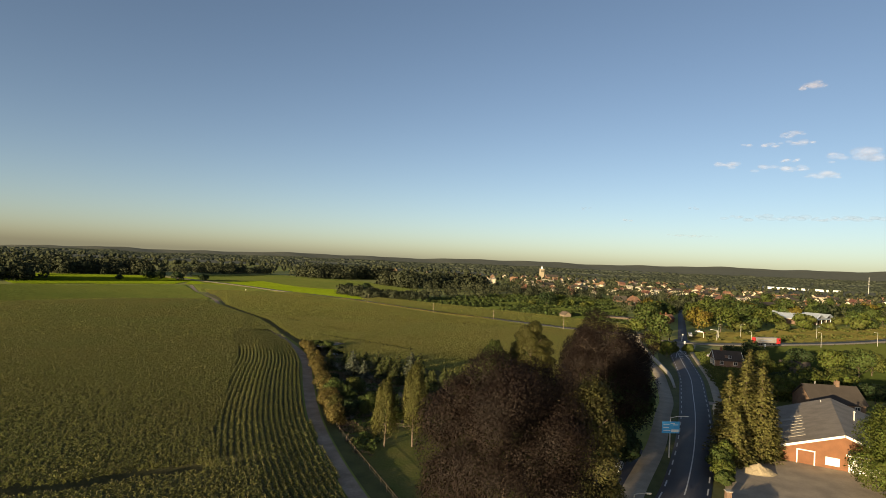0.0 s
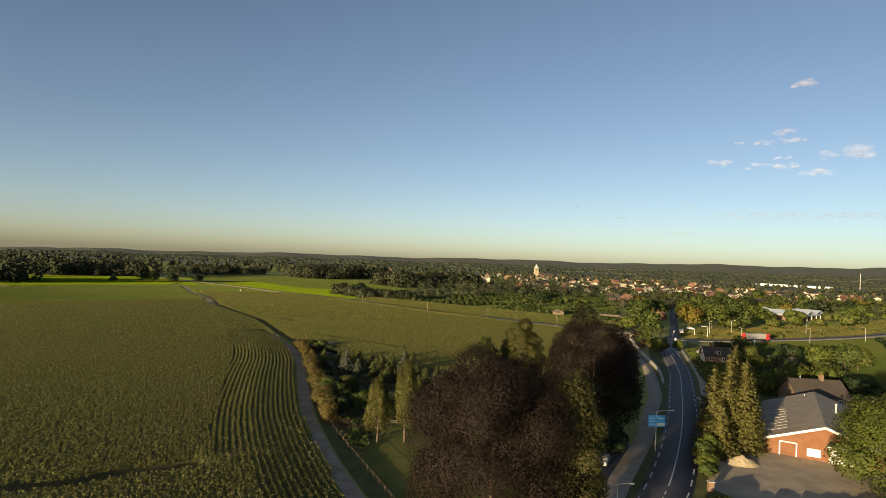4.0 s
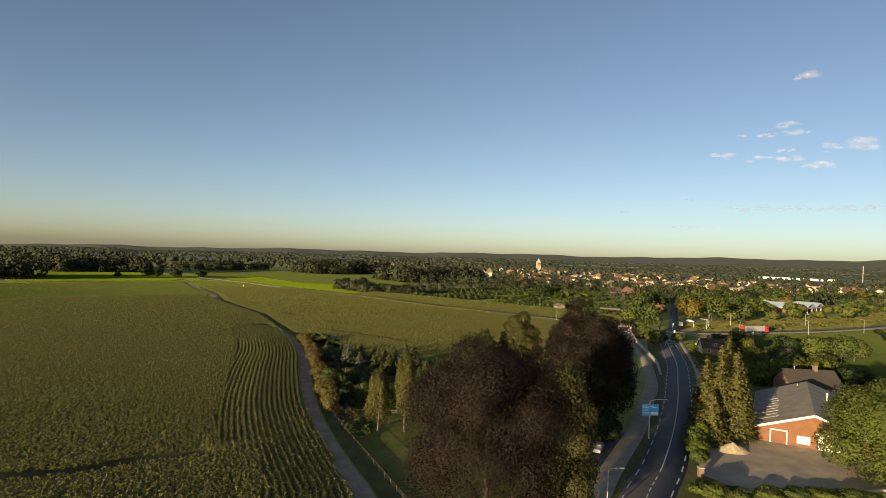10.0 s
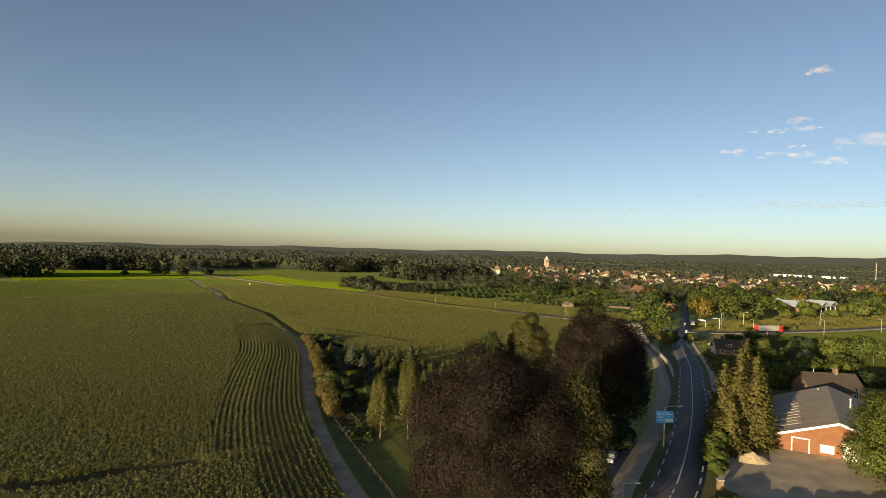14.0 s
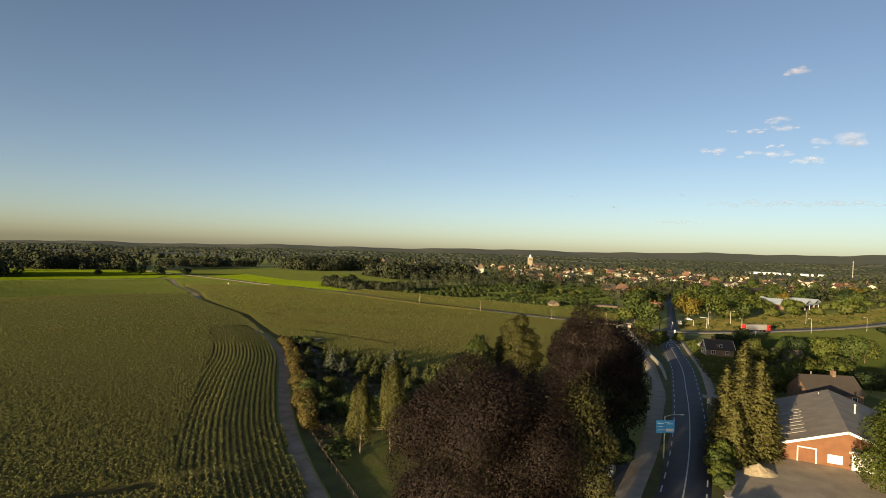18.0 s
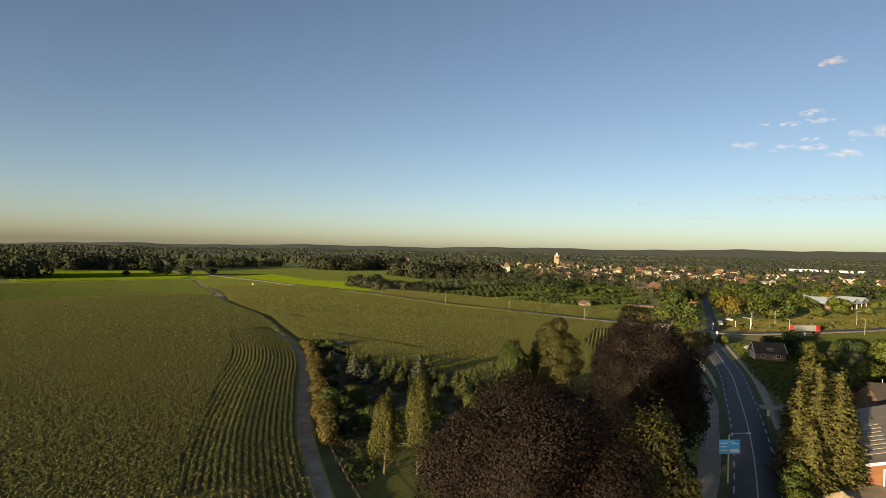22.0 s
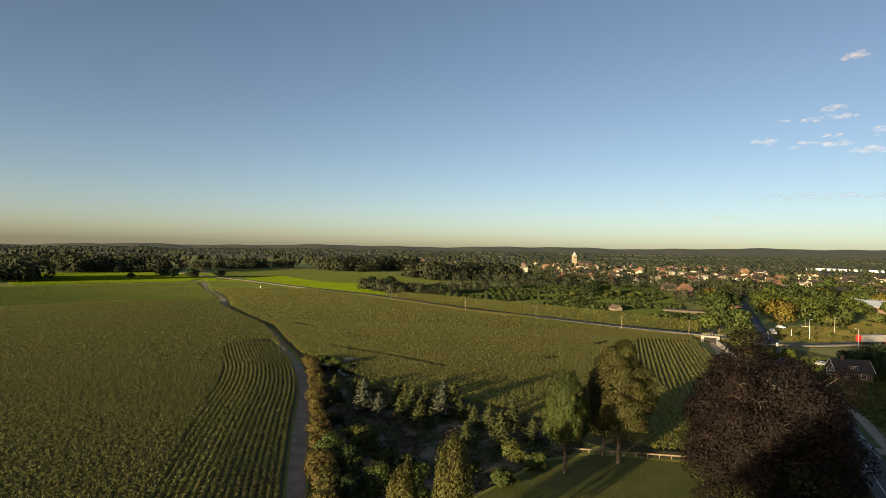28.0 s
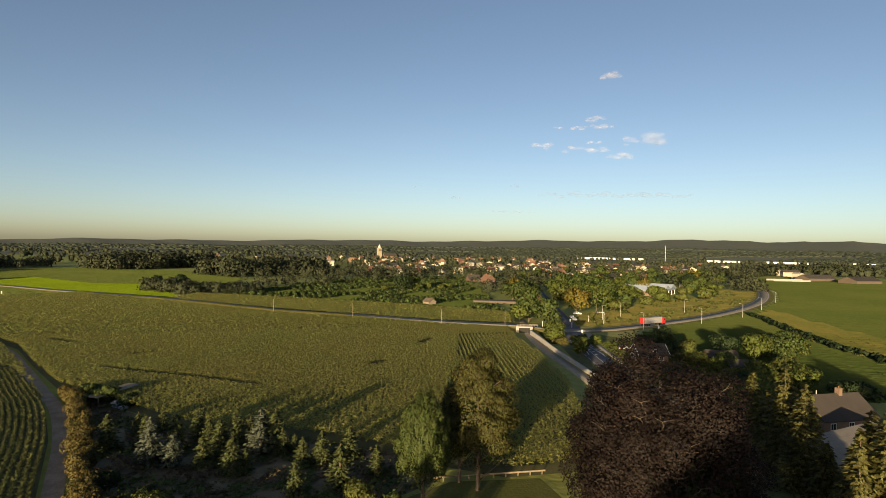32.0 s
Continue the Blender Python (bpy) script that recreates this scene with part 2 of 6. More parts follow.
# Nearer woods too are greyed slightly, a trace of haze in the colour.
M["far_leaf"] = material("hazy_distant_leaves", (0.036, 0.043, 0.025), 0.8, 0.25, 0.012, 0.3, by_island=0.06, second=(0.047, 0.053, 0.03), spec=0.05)

# ---- mesh helpers ----
def fast_mesh(name, verts, faces, normals=None):
    """A mesh from arrays: verts (n, 3), faces (m, 3 or 4); normals (n, 3) shade foliage as one soft mass."""
    verts, faces = np.asarray(verts, np.float32).reshape(-1, 3), np.asarray(faces, np.int32)
    me = bpy.data.meshes.new(name)
    k = faces.shape[1]
    me.vertices.add(len(verts)), me.loops.add(faces.size), me.polygons.add(len(faces))
    me.vertices.foreach_set("co", verts.ravel())
    me.loops.foreach_set("vertex_index", faces.ravel())
    me.polygons.foreach_set("loop_start", np.arange(0, faces.size, k, dtype=np.int32))
    if normals is not None:
        soft = me.attributes.new("custom_normal", "FLOAT_VECTOR", "POINT")
        soft.data.foreach_set("vector", np.asarray(normals, np.float32).ravel())
    me.update(calc_edges=True)
    return me


def mesh_object(name, me, mat, parent=None, label=""):
    me.materials.append(M[mat])
    ob = new(name, me)
    if parent is not None:
        ob.parent = parent
    if label:
        ob["label"] = label
    return ob


def part(name, bm, mat, parent=None, label=""):
    me = bpy.data.meshes.new(name)
    bm.to_mesh(me), bm.free()
    return mesh_object(name, me, mat, parent, label)


def empty(name, x, y, z=0.0, turn=0.0):
    ob = new(name)
    ob.matrix_world = pose(x, y, z, 0, 0, turn)
    return ob


def box(size, at=(0, 0, 0), bevel=0.0, turn=0.0, bm=None):
    bm = bm or bmesh.new()
    made = bmesh.ops.create_cube(bm, size=1.0, matrix=pose(*at, 0, 0, turn) @ Matrix.Diagonal((*size, 1)))
    if bevel:
        edges = list({e for v in made["verts"] for e in v.link_edges})
        bmesh.ops.bevel(bm, geom=edges, offset=bevel, segments=2, affect="EDGES")
    return bm


def tube(points, r0, r1, sides=8, bm=None):
    """A tapered tube through points, closed at both ends."""
    bm = bm or bmesh.new()
    rings, n = [], len(points)
    for i, p in enumerate(points):
        p = Vector(p)
        way = (Vector(points[min(i + 1, n - 1)]) - Vector(points[max(i - 1, 0)])).normalized()
        side = way.cross(Vector((0, 1, 0)) if abs(way.y) < 0.9 else Vector((1, 0, 0))).normalized()
        up = way.cross(side)
        r = r0 + (r1 - r0) * i / max(1, n - 1)
        rings.append([bm.verts.new(p + r * (math.cos(a) * side + math.sin(a) * up)) for a in (2 * math.pi * k / sides for k in range(sides))])
    for a, b in zip(rings, rings[1:]):
        for k in range(sides):
            bm.faces.new((a[k], a[(k + 1) % sides], b[(k + 1) % sides], b[k]))
    bm.faces.new(rings[0]), bm.faces.new(rings[-1][::-1])
    bmesh.ops.recalc_face_normals(bm, faces=bm.faces)
    return bm


def smooth_line(points, step=2.0):
    """Points along a soft curve through the given ones, in even steps."""
    p = np.array(points, float)
    p = np.vstack([2 * p[0] - p[1], p, 2 * p[-1] - p[-2]])
    out = []
    for a, b, c, d in zip(p, p[1:], p[2:], p[3:]):
        n = max(2, int(np.linalg.norm(c - b) / step))
        for t in np.arange(n) / n:
            out.append(0.5 * ((2 * b) + (c - a) * t + (2 * a - 5 * b + 4 * c - d) * t**2 + (3 * b - a - 3 * c + d) * t**3))
    out.append(p[-2])
    return np.array(out)


def normals_of(line):
    d = np.gradient(line, axis=0)
    d /= np.linalg.norm(d, axis=1, keepdims=True)
    return np.stack([-d[:, 1], d[:, 0]], 1)  # to the left of the way


def ribbon(name, points, width, z, mat, label, category, offset=0.0, step=2.0, thick=0.0):
    line = smooth_line(points, step)
    n = normals_of(line)
    left, right = line + n * (offset + width / 2), line + n * (offset - width / 2)
    k = len(line)
    if thick:
        v = np.vstack([np.c_[left, np.full(k, z)], np.c_[right, np.full(k, z)], np.c_[left, np.full(k, z - thick)], np.c_[right, np.full(k, z - thick)]])
        i = np.arange(k - 1)
        f = np.vstack([np.c_[i, k + i, k + i + 1, i + 1], np.c_[i, i + 1, 2 * k + i + 1, 2 * k + i], np.c_[k + i, 3 * k + i, 3 * k + i + 1, k + i + 1]])
        f = np.vstack([f, [[0, 2 * k, 3 * k, k], [k - 1, 2 * k - 1, 4 * k - 1, 3 * k - 1]]])
    else:
        v = np.vstack([np.c_[left, np.full(k, z)], np.c_[right, np.full(k, z)]])
        i = np.arange(k - 1)
        f = np.c_[i, k + i, k + i + 1, i + 1]
    return tagged(mesh_object(name, fast_mesh(name, v, f), mat), label, category, kind="structure")


def sheet(name, outline, z, mat, label, category):
    bm = bmesh.new()
    bm.faces.new([bm.verts.new((x, y, z)) for x, y in outline])
    bmesh.ops.recalc_face_normals(bm, faces=bm.faces)
    bmesh.ops.triangulate(bm, faces=bm.faces)
    return tagged(part(name, bm, mat), label, category, kind="structure")


def inside(poly, x, y):
    """Which of the points lie in the outline."""
    p, hit = np.array(poly, float), np.zeros(len(x), bool)
    for (x0, y0), (x1, y1) in zip(p, np.roll(p, -1, axis=0)):
        cross = (y0 > y) != (y1 > y)
        hit ^= cross & (x < (x1 - x0) * (y - y0) / (y1 - y0 + 1e-12) + x0)
    return hit


def cards(centre, normal, size, rng, long=1.0, soft=None):
    """Small four-cornered leaves: an array of quads at centre, facing normal, bent a little; with soft, also their shading normals."""
    n = len(centre)
    normal = normal / (np.linalg.norm(normal, axis=1, keepdims=True) + 1e-9)
    t = rng.normal(size=(n, 3))
    a = np.cross(normal, t)
    a /= np.linalg.norm(a, axis=1, keepdims=True) + 1e-9
    b = np.cross(normal, a)
    s = (np.asarray(size) * rng.uniform(0.6, 1.3, n))[:, None]
    a, b = a * s * 0.5 * long, b * s * 0.5
    bend = normal * s * 0.18
    f = np.arange(4 * n).reshape(n, 4)
    v = np.stack([centre - a, centre - b * 0.9 + bend, centre + a, centre + b * 0.9 + bend], 1).reshape(-1, 3)
    if soft is None:
        return v, f
    q = v.reshape(n, 4, 3)
    flat = np.cross(q[:, 2] - q[:, 0], q[:, 3] - q[:, 1])
    back = (flat * soft).sum(1) < 0
    f[back] = f[back][:, ::-1]
    flat /= np.linalg.norm(flat, axis=1, keepdims=True) + 1e-9
    flat[back] *= -1
    soft = soft / (np.linalg.norm(soft, axis=1, keepdims=True) + 1e-9) + 0.55 * flat
    soft /= np.linalg.norm(soft, axis=1, keepdims=True) + 1e-9
    return v, f, np.repeat(soft, 4, axis=0)

# ---- ground, fields and roads ----
bm = bmesh.new()
rings = [[bm.verts.new((r * math.sin(q), r * math.cos(q), z)) for q in (2 * math.pi * k / 96 for k in range(96))] for r, z in ((1500, 0.0), (4950, -30.0))]
bm.faces.new(rings[0][::-1])
for k in range(96):  # past the town the land falls a little towards its rim
    bm.faces.new((rings[0][k], rings[0][(k + 1) % 96], rings[1][(k + 1) % 96], rings[1][k]))
bmesh.ops.recalc_face_normals(bm, faces=bm.faces)
bmesh.ops.triangulate(bm, faces=bm.faces)
tagged(part("ground", bm, "ground"), "flat green and brown farmland reaching the horizon", "ground", kind="structure")

TRACK = [(-2, 48), (-5, 62), (-10.4, 80.5), (-15.1, 91), (-21.5, 105.7), (-29.5, 127), (-38.5, 157), (-46, 184), (-54, 206), (-62, 222), (-76, 250), (-92, 280), (-118, 314), (-138, 342), (-164, 395), (-201, 450), (-243, 530)]
ROAD = [(6, 22), (14, 45), (22, 65), (30.2, 84.5), (37.8, 98.5), (48, 119.7), (59, 145), (69, 170), (80, 198.5), (92, 236), (101, 263), (112, 288), (120, 304), (151, 382), (193, 489), (262, 665)]
BYPASS = [(-330, 650), (-262, 601), (-200, 552), (-131, 487), (-72, 431), (-10.5, 366), (26, 340), (60, 314), (87, 299), (101, 294), (126, 291.5), (141, 295), (176, 309), (215, 327), (267, 358), (332, 407), (406, 478), (475, 560), (560, 680)]
CYCLE = [(8, 42), (14, 60), (19, 75), (23.3, 85), (29.4, 98), (41, 121), (52, 147), (58, 161), (65, 183), (71.5, 205), (75.5, 225), (80, 248), (86, 272), (92, 290), (98, 305), (106, 328)]
CORN_LEFT = [(3, -80), (2, 0), (-1, 40), (-5.4, 60), (-12.3, 80), (-17.3, 92), (-23.8, 107), (-31.8, 128), (-40.8, 158), (-48.3, 185), (-56.3, 207), (-64.3, 224), (-78.3, 252), (-94.3, 282), (-119.3, 315), (-140.3, 343), (-160, 372), (-175, 366), (-200, 347), (-218, 323), (-235, 295), (-190, 120), (-170, -80)]
CORN_RIGHT = [(-53, 216.5), (-60.3, 225.4), (-74.3, 251.4), (-89.4, 281.2), (-115.4, 315), (-135.4, 343), (-161.4, 395.4), (-198, 451.6), (-131, 479), (-76, 424), (-14, 362), (26, 335), (58, 309), (84, 294), (76, 262), (71, 236), (64, 205), (50, 170), (38, 151), (25, 151.5), (14, 160), (2, 172), (-12, 180), (-26, 186), (-38, 200)]
CORN_NORTH = [(-72, 437), (-9, 374), (27, 347), (62, 321), (92, 306), (108, 345), (62, 388), (0, 432), (-60, 468)]
ROAD_SOUTH = [(-34, -90), (-14, -32), (6, 22)]
ROWS_EDGE = [(-90, 236), (-71, 194), (-61, 163), (-52, 135), (-43.3, 108.4), (-36.4, 93), (-29, 91), (-25, 80), (-19, 62), (0, 40)]
STRIP = ROWS_EDGE + [(-5.4, 60), (-12.3, 80), (-17.3, 92), (-23.8, 107), (-31.8, 128), (-40.8, 158), (-48.3, 185), (-56.3, 207), (-64.3, 224), (-78.3, 246)]
sheet("field_left", CORN_LEFT, 0.03, "corn_ground", "soil beneath a maize crop, shade and low leaves in its colour", "field")
sheet("field_middle", CORN_RIGHT, 0.03, "corn_ground", "soil beneath the maize crop by the bypass, shade in its colour", "field")
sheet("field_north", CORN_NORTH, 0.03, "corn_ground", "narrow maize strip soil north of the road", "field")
sheet("meadow_dull", [(-335, 430), (-420, 400), (-340, 250), (-240, 285), (-219, 325), (-200, 349), (-176, 368), (-162, 376), (-168, 398), (-205, 455), (-250, 531)], 0.02, "dull_grass", "dull green flat meadow beyond the maize", "meadow")
sheet("meadow_bright", [(-480, 575), (-340, 440), (-262, 536), (-285, 660), (-345, 668), (-430, 590)], 0.02, "bright_grass", "bright sunlit green meadow before the woods", "meadow")
sheet("meadow_far", [(-255, 545), (-205, 560), (-131, 493), (-80, 446), (-60, 466), (-66, 520), (-103, 590), (-200, 670), (-290, 640)], 0.02, "bright_grass", "bright green mown field along the bypass", "meadow")
sheet("meadow_back", [(-245, 560), (-225, 668), (-155, 585), (-60, 560), (-40, 640), (-120, 790), (-260, 860), (-330, 720)], 0.018, "dull_grass", "green pasture in front of far trees", "meadow")
sheet("meadow_east", [(118, 178), (180, 150), (420, 150), (900, 350), (800, 640), (700, 700), (620, 700), (570, 672), (486, 556), (416, 472), (342, 400), (272, 351), (216, 320), (176, 301), (150, 288), (128, 262), (117, 215)], 0.02, "dull_grass", "sunlit green meadow by the curving road", "meadow")
sheet("verge_dry", [(118, 303), (141, 302), (176, 316), (214, 334), (264, 364), (328, 412), (398, 480), (380, 500), (310, 436), (245, 412), (204, 380), (176, 358), (158, 352), (138, 334)], 0.02, "dry_grass", "dry yellow grass verge along the bypass", "verge")
sheet("lawn", [(-22, 121), (-16.5, 107), (-10, 94), (-4, 80), (4, 66), (16, 70), (20, 90), (26, 110), (30, 130), (30, 150), (16, 152), (6, 147), (-4, 133), (-12, 122)], 0.02, "lawn", "mown garden lawn with long tree shadows", "lawn")
sheet("plantation_soil", [(-26, 124), (-13, 123), (-4, 134), (6, 148), (16, 154), (12, 163), (0, 173), (-14, 181), (-27, 187), (-40, 202), (-52, 217), (-44, 185), (-36, 155)], 0.016, "scrub", "dark scrubby soil between young firs", "soil")
sheet("yard", [(43, 96), (47, 89), (72, 92), (86, 100), (88, 112), (62, 117.5), (56, 113.5), (50, 112)], 0.03, "yard", "grey paved farmyard before the brick barn", "yard")
sheet("garden_lawn", [(64, 122), (90, 128), (118, 140), (120, 215), (126, 262), (118, 284), (108, 262), (97, 230), (86, 198), (76, 172)], 0.014, "lawn", "rough garden grass round the houses", "lawn")
ribbon("track", TRACK, 2.7, 0.06, "soil", "sandy farm track between maize and hedge", "track")
ribbon("track_south", [(5, -90), (4, 0), (-2, 48)], 2.7, 0.05, "soil", "sandy farm track between maize and road", "track")
ribbon("road_south", ROAD_SOUTH, 7.4, 0.07, "asphalt_dark", "dark asphalt main road running south", "road", thick=0.07)
ribbon("road_verge_south", ROAD_SOUTH, 17, 0.01, "verge", "grass verge beside the main road", "verge")
ribbon("cycle_south", [(-31, -70), (-11, -10), (8, 42)], 3.6, 0.06, "path", "pale paved cycle path running south", "path", thick=0.06)
sheet("driveway", [(22, 97), (28, 97), (37, 117), (36.5, 123), (31, 119)], 0.022, "asphalt_dark", "small paved driveway under the trees", "driveway")
ribbon("track_side", TRACK[:9], 5.0, 0.013, "verge", "dark grass edge between track and hedge", "verge", offset=-4.2)
ribbon("road_verge", ROAD[:11], 17, 0.01, "verge", "grass verge beside the main road", "verge")
ribbon("road", ROAD[:13], 7.4, 0.07, "asphalt_dark", "dark asphalt main road with white lines", "road", thick=0.07)
ribbon("road_north", ROAD[12:], 4.8, 0.066, "asphalt_dark", "dark asphalt road leading into the town", "road", thick=0.066)


def bypass_height(x):
    """The bypass lies on a low bank west of the crossing."""
    s = np.clip((112 - np.asarray(x, float)) / 22, 0, 1)
    return 0.085 + 1.95 * s * s * (3 - 2 * s) * np.clip((np.asarray(x, float) + 190) / 110, 0.25, 1)


line = smooth_line(BYPASS, 2.0)
n = normals_of(line)
zz, k = bypass_height(line[:, 0]), len(line)
crest = 1.1 * np.clip((45 - line[:, 0]) / 30, 0, 1) * np.clip((line[:, 0] + 140) / 100, 0, 1)  # the verge stands higher west of the crossing
cols = [np.c_[line + n * o, z] for o, z in ((7.2, np.full(k, 0.012)), (4.9, zz - 0.06), (3.9, zz - 0.05), (3.9, zz), (-3.9, zz), (-3.9, zz - 0.05), (-4.9, zz - 0.06 + crest), (-7.2, np.full(k, 0.012)))]
i = np.arange(k - 1)
f = [np.c_[i + a * k, i + (a + 1) * k, i + 1 + (a + 1) * k, i + 1 + a * k] for a in range(2)]
tagged(mesh_object("bypass_bank", fast_mesh("bypass_bank", np.vstack(cols[:3] + cols[5:]), np.vstack(f + [np.c_[i + a * k, i + (a + 1) * k, i + 1 + (a + 1) * k, i + 1 + a * k] for a in (3, 4)])), "dry_grass"), "dry grass bank and shoulders of the bypass", "verge", kind="structure")
tagged(mesh_object("bypass", fast_mesh("bypass", np.vstack(cols[2:6]), np.vstack([np.c_[i + a * k, i + (a + 1) * k, i + 1 + (a + 1) * k, i + 1 + a * k] for a in range(3)])), "asphalt"), "grey asphalt bypass road curving through fields", "road", kind="structure")
ribbon("cycle_path", CYCLE, 3.6, 0.06, "path", "pale paved cycle path beside the road", "path", thick=0.06)
ribbon("footway", ROAD[6:12], 2.2, 0.042, "path", "pale paved footway beside the main road", "path", offset=-6.2, thick=0.042)
ribbon("side_lane", [(66, 163), (74, 160), (84, 166)], 4.0, 0.05, "path", "short paved driveway off the main road", "path")

# road paint: each stroke a piece of its road
def strokes(road_name, points, offset, length, gap, width, z, start=0.0, end=1e9):
    line = smooth_line(points, 0.5)
    n = normals_of(line)
    s = np.r_[0, np.cumsum(np.linalg.norm(np.diff(line, axis=0), axis=1))]
    owner, d = bpy.data.objects[road_name], start
    while d + length < min(s[-1], end):
        at = np.linspace(d, d + length, max(2, int(length / 2) + 1))
        c = np.c_[np.interp(at, s, line[:, 0]), np.interp(at, s, line[:, 1])]
        m = np.c_[np.interp(at, s, n[:, 0]), np.interp(at, s, n[:, 1])]
        a, b, k = c + m * (offset + width / 2), c + m * (offset - width / 2), len(at)
        zz = z + (bypass_height(c[:, 0]) - 0.085 if road_name == "bypass" else np.zeros(k))
        v = np.vstack([np.c_[a, zz], np.c_[b, zz]])
        i = np.arange(k - 1)
        mesh_object("road_marking", fast_mesh("road_marking", v, np.c_[i, k + i, k + i + 1, i + 1]), "line", owner)
        d += length + gap


strokes("road", ROAD[:13], 3.15, 3.0, 3.0, 0.22, 0.076, 40, 270)
strokes("road", ROAD[:13], -3.15, 3.0, 3.0, 0.22, 0.076, 40, 270)
strokes("road", ROAD, 0.0, 1.6, 1.1, 0.2, 0.076, 30, 78)
strokes("road", ROAD, 0.0, 56.0, 0.0, 0.2, 0.076, 80, 250)
strokes("bypass", BYPASS, 3.4, 200.0, 0.0, 0.25, 0.09, 0)
strokes("bypass", BYPASS, -3.4, 200.0, 0.0, 0.25, 0.09, 0)
strokes("bypass", BYPASS, 0.0, 3.0, 9.0, 0.2, 0.09, 300, 900)

# ---- maize ----
def maize(name, x, y, rng, height, leaves, reach, label, mat="corn", low=0.5, wide=1.0):
    """A crop: at each place a few drooping blades round a stem, in one mesh."""
    n = len(x)
    h = height * rng.uniform(0.96, 1.04, n)
    v, f = [], []
    for k in range(leaves):
        a = rng.uniform(0, 2 * math.pi, n)
        d = np.stack([np.cos(a), np.sin(a)], 1)
        z0 = h * (low + (0.93 - low) * (k + rng.uniform(0, 1, n)) / leaves)
        l = reach * rng.uniform(0.7, 1.25, n)
        base = np.c_[x, y, z0]
        side = np.c_[-d[:, 1], d[:, 0], rng.normal(0, 0.4, n)] * (0.06 + 0.12 * reach) * wide
        up = rng.uniform(-0.25, 0.7, n)
        mid = np.c_[x + d[:, 0] * l * 0.5, y + d[:, 1] * l * 0.5, z0 + (0.3 + 0.3 * up) * l]
        tip = np.c_[x + d[:, 0] * l, y + d[:, 1] * l, z0 + up * l]
        v.append(np.stack([base, mid - side, tip, mid + side], 1).reshape(-1, 3))
    v = np.concatenate(v)
    ob = mesh_object(name, fast_mesh(name, v, np.arange(len(v)).reshape(-1, 4)), mat)
    tagged(ob, label, "crop", kind="stuff")
    a = rng.uniform(0, math.pi, n)
    w = np.c_[np.cos(a), np.sin(a), np.zeros(n)] * 0.06 * wide ** 0.5
    lo, hi = np.c_[x, y, h * 0.92], np.c_[x + rng.normal(0, 0.06, n), y + rng.normal(0, 0.06, n), h + 0.12]
    mid = (lo + hi) / 2
    v = np.stack([lo, mid - w, hi, mid + w], 1).reshape(-1, 3)
    mesh_object("tassels", fast_mesh("tassels", v, np.arange(len(v)).reshape(-1, 4)), "corn_top", ob, "pale tan maize flower tops")
    return ob


def near_line(x, y, pts, wide):
    hit = np.zeros(len(x), bool)
    for (x0, y0), (x1, y1) in zip(pts, pts[1:]):
        d = np.array((x1 - x0, y1 - y0))
        t = np.clip(((x - x0) * d[0] + (y - y0) * d[1]) / (d @ d), 0, 1)
        hit |= np.hypot(x - x0 - t * d[0], y - y0 - t * d[1]) < wide
    return hit


GAP_LEFT = [(-75, 74.5), (-59.5, 78.7), (-55.8, 80.1), (-52, 81.5), (-49.4, 84), (-46.3, 86.6), (-42.9, 88.4), (-39.3, 90.3)]
GAP_RIGHT = [(-54, 239.5), (-42.7, 231.7), (-28.7, 223.3), (-14, 212.5)]
GAPS_SMALL = [[(16.7, 231), (20, 234)], [(-83, 290), (-74, 282)], [(-52, 258), (-46, 260)], [(-60, 300), (-52, 303)], [(38, 262), (44, 270)]]


def crop(poly, step_x, step_y, seed, jitter, keep=None, turn=0.0):
    rng = np.random.default_rng(seed)
    p = np.array(poly)
    c = p.mean(0)
    r = np.abs(p - c).max() * 1.5
    u, w = np.meshgrid(np.arange(-r, r, step_x), np.arange(-r, r, step_y))
    u, w = u.ravel() + rng.normal(0, jitter * step_x, u.size), w.ravel() + rng.normal(0, jitter * step_y, w.size)
    ct, st = math.cos(radians(turn)), math.sin(radians(turn))
    x, y = c[0] + ct * u - st * w, c[1] + st * u + ct * w
    ok = inside(poly, x, y)
    x, y = x[ok], y[ok]
    if keep is not None:
        ok = keep(x, y)
        x, y = x[ok], y[ok]
    return x, y, rng


def view_side(x, y):
    return x > -(0.86 * y + 14)


def clearing(x, y, size, seed):
    """A slow random field over the plan, about 0 to 1, for thin spots in the crop."""
    g = np.random.default_rng(seed)
    s = np.zeros(len(x))
    for k in range(6):
        a, ph = g.uniform(0, 2 * math.pi), g.uniform(0, 2 * math.pi)
        s += np.sin((x * math.cos(a) + y * math.sin(a)) * 2 * math.pi / (size * g.uniform(0.6, 1.6)) + ph)
    return 0.5 + s / 8


x, y, rng = crop(CORN_LEFT, 0.66, 0.62, 3, 0.24, lambda x, y: (y > 58) & (y < 205) & view_side(x, y) & ~inside(STRIP, x, y) & ~near_line(x, y, GAP_LEFT, 1.9), 24)
maize("maize_near", x, y, rng, 2.35, 11, 0.43, "dense olive-green maize crop with tassels", low=0.62, wide=0.85)
x, y, rng = crop(CORN_LEFT, 0.85, 0.8, 4, 0.25, lambda x, y: (y >= 205) & view_side(x, y) & ~inside(STRIP, x, y), 24)
maize("maize_far", x, y, rng, 2.35, 5, 0.7, "dense olive-green maize beyond the track bend", low=0.7, wide=1.2)
x, y, rng = crop(CORN_LEFT, 2.6, 2.4, 44, 0.25, lambda x, y: (y <= 58) & ~inside(STRIP, x, y), 24)
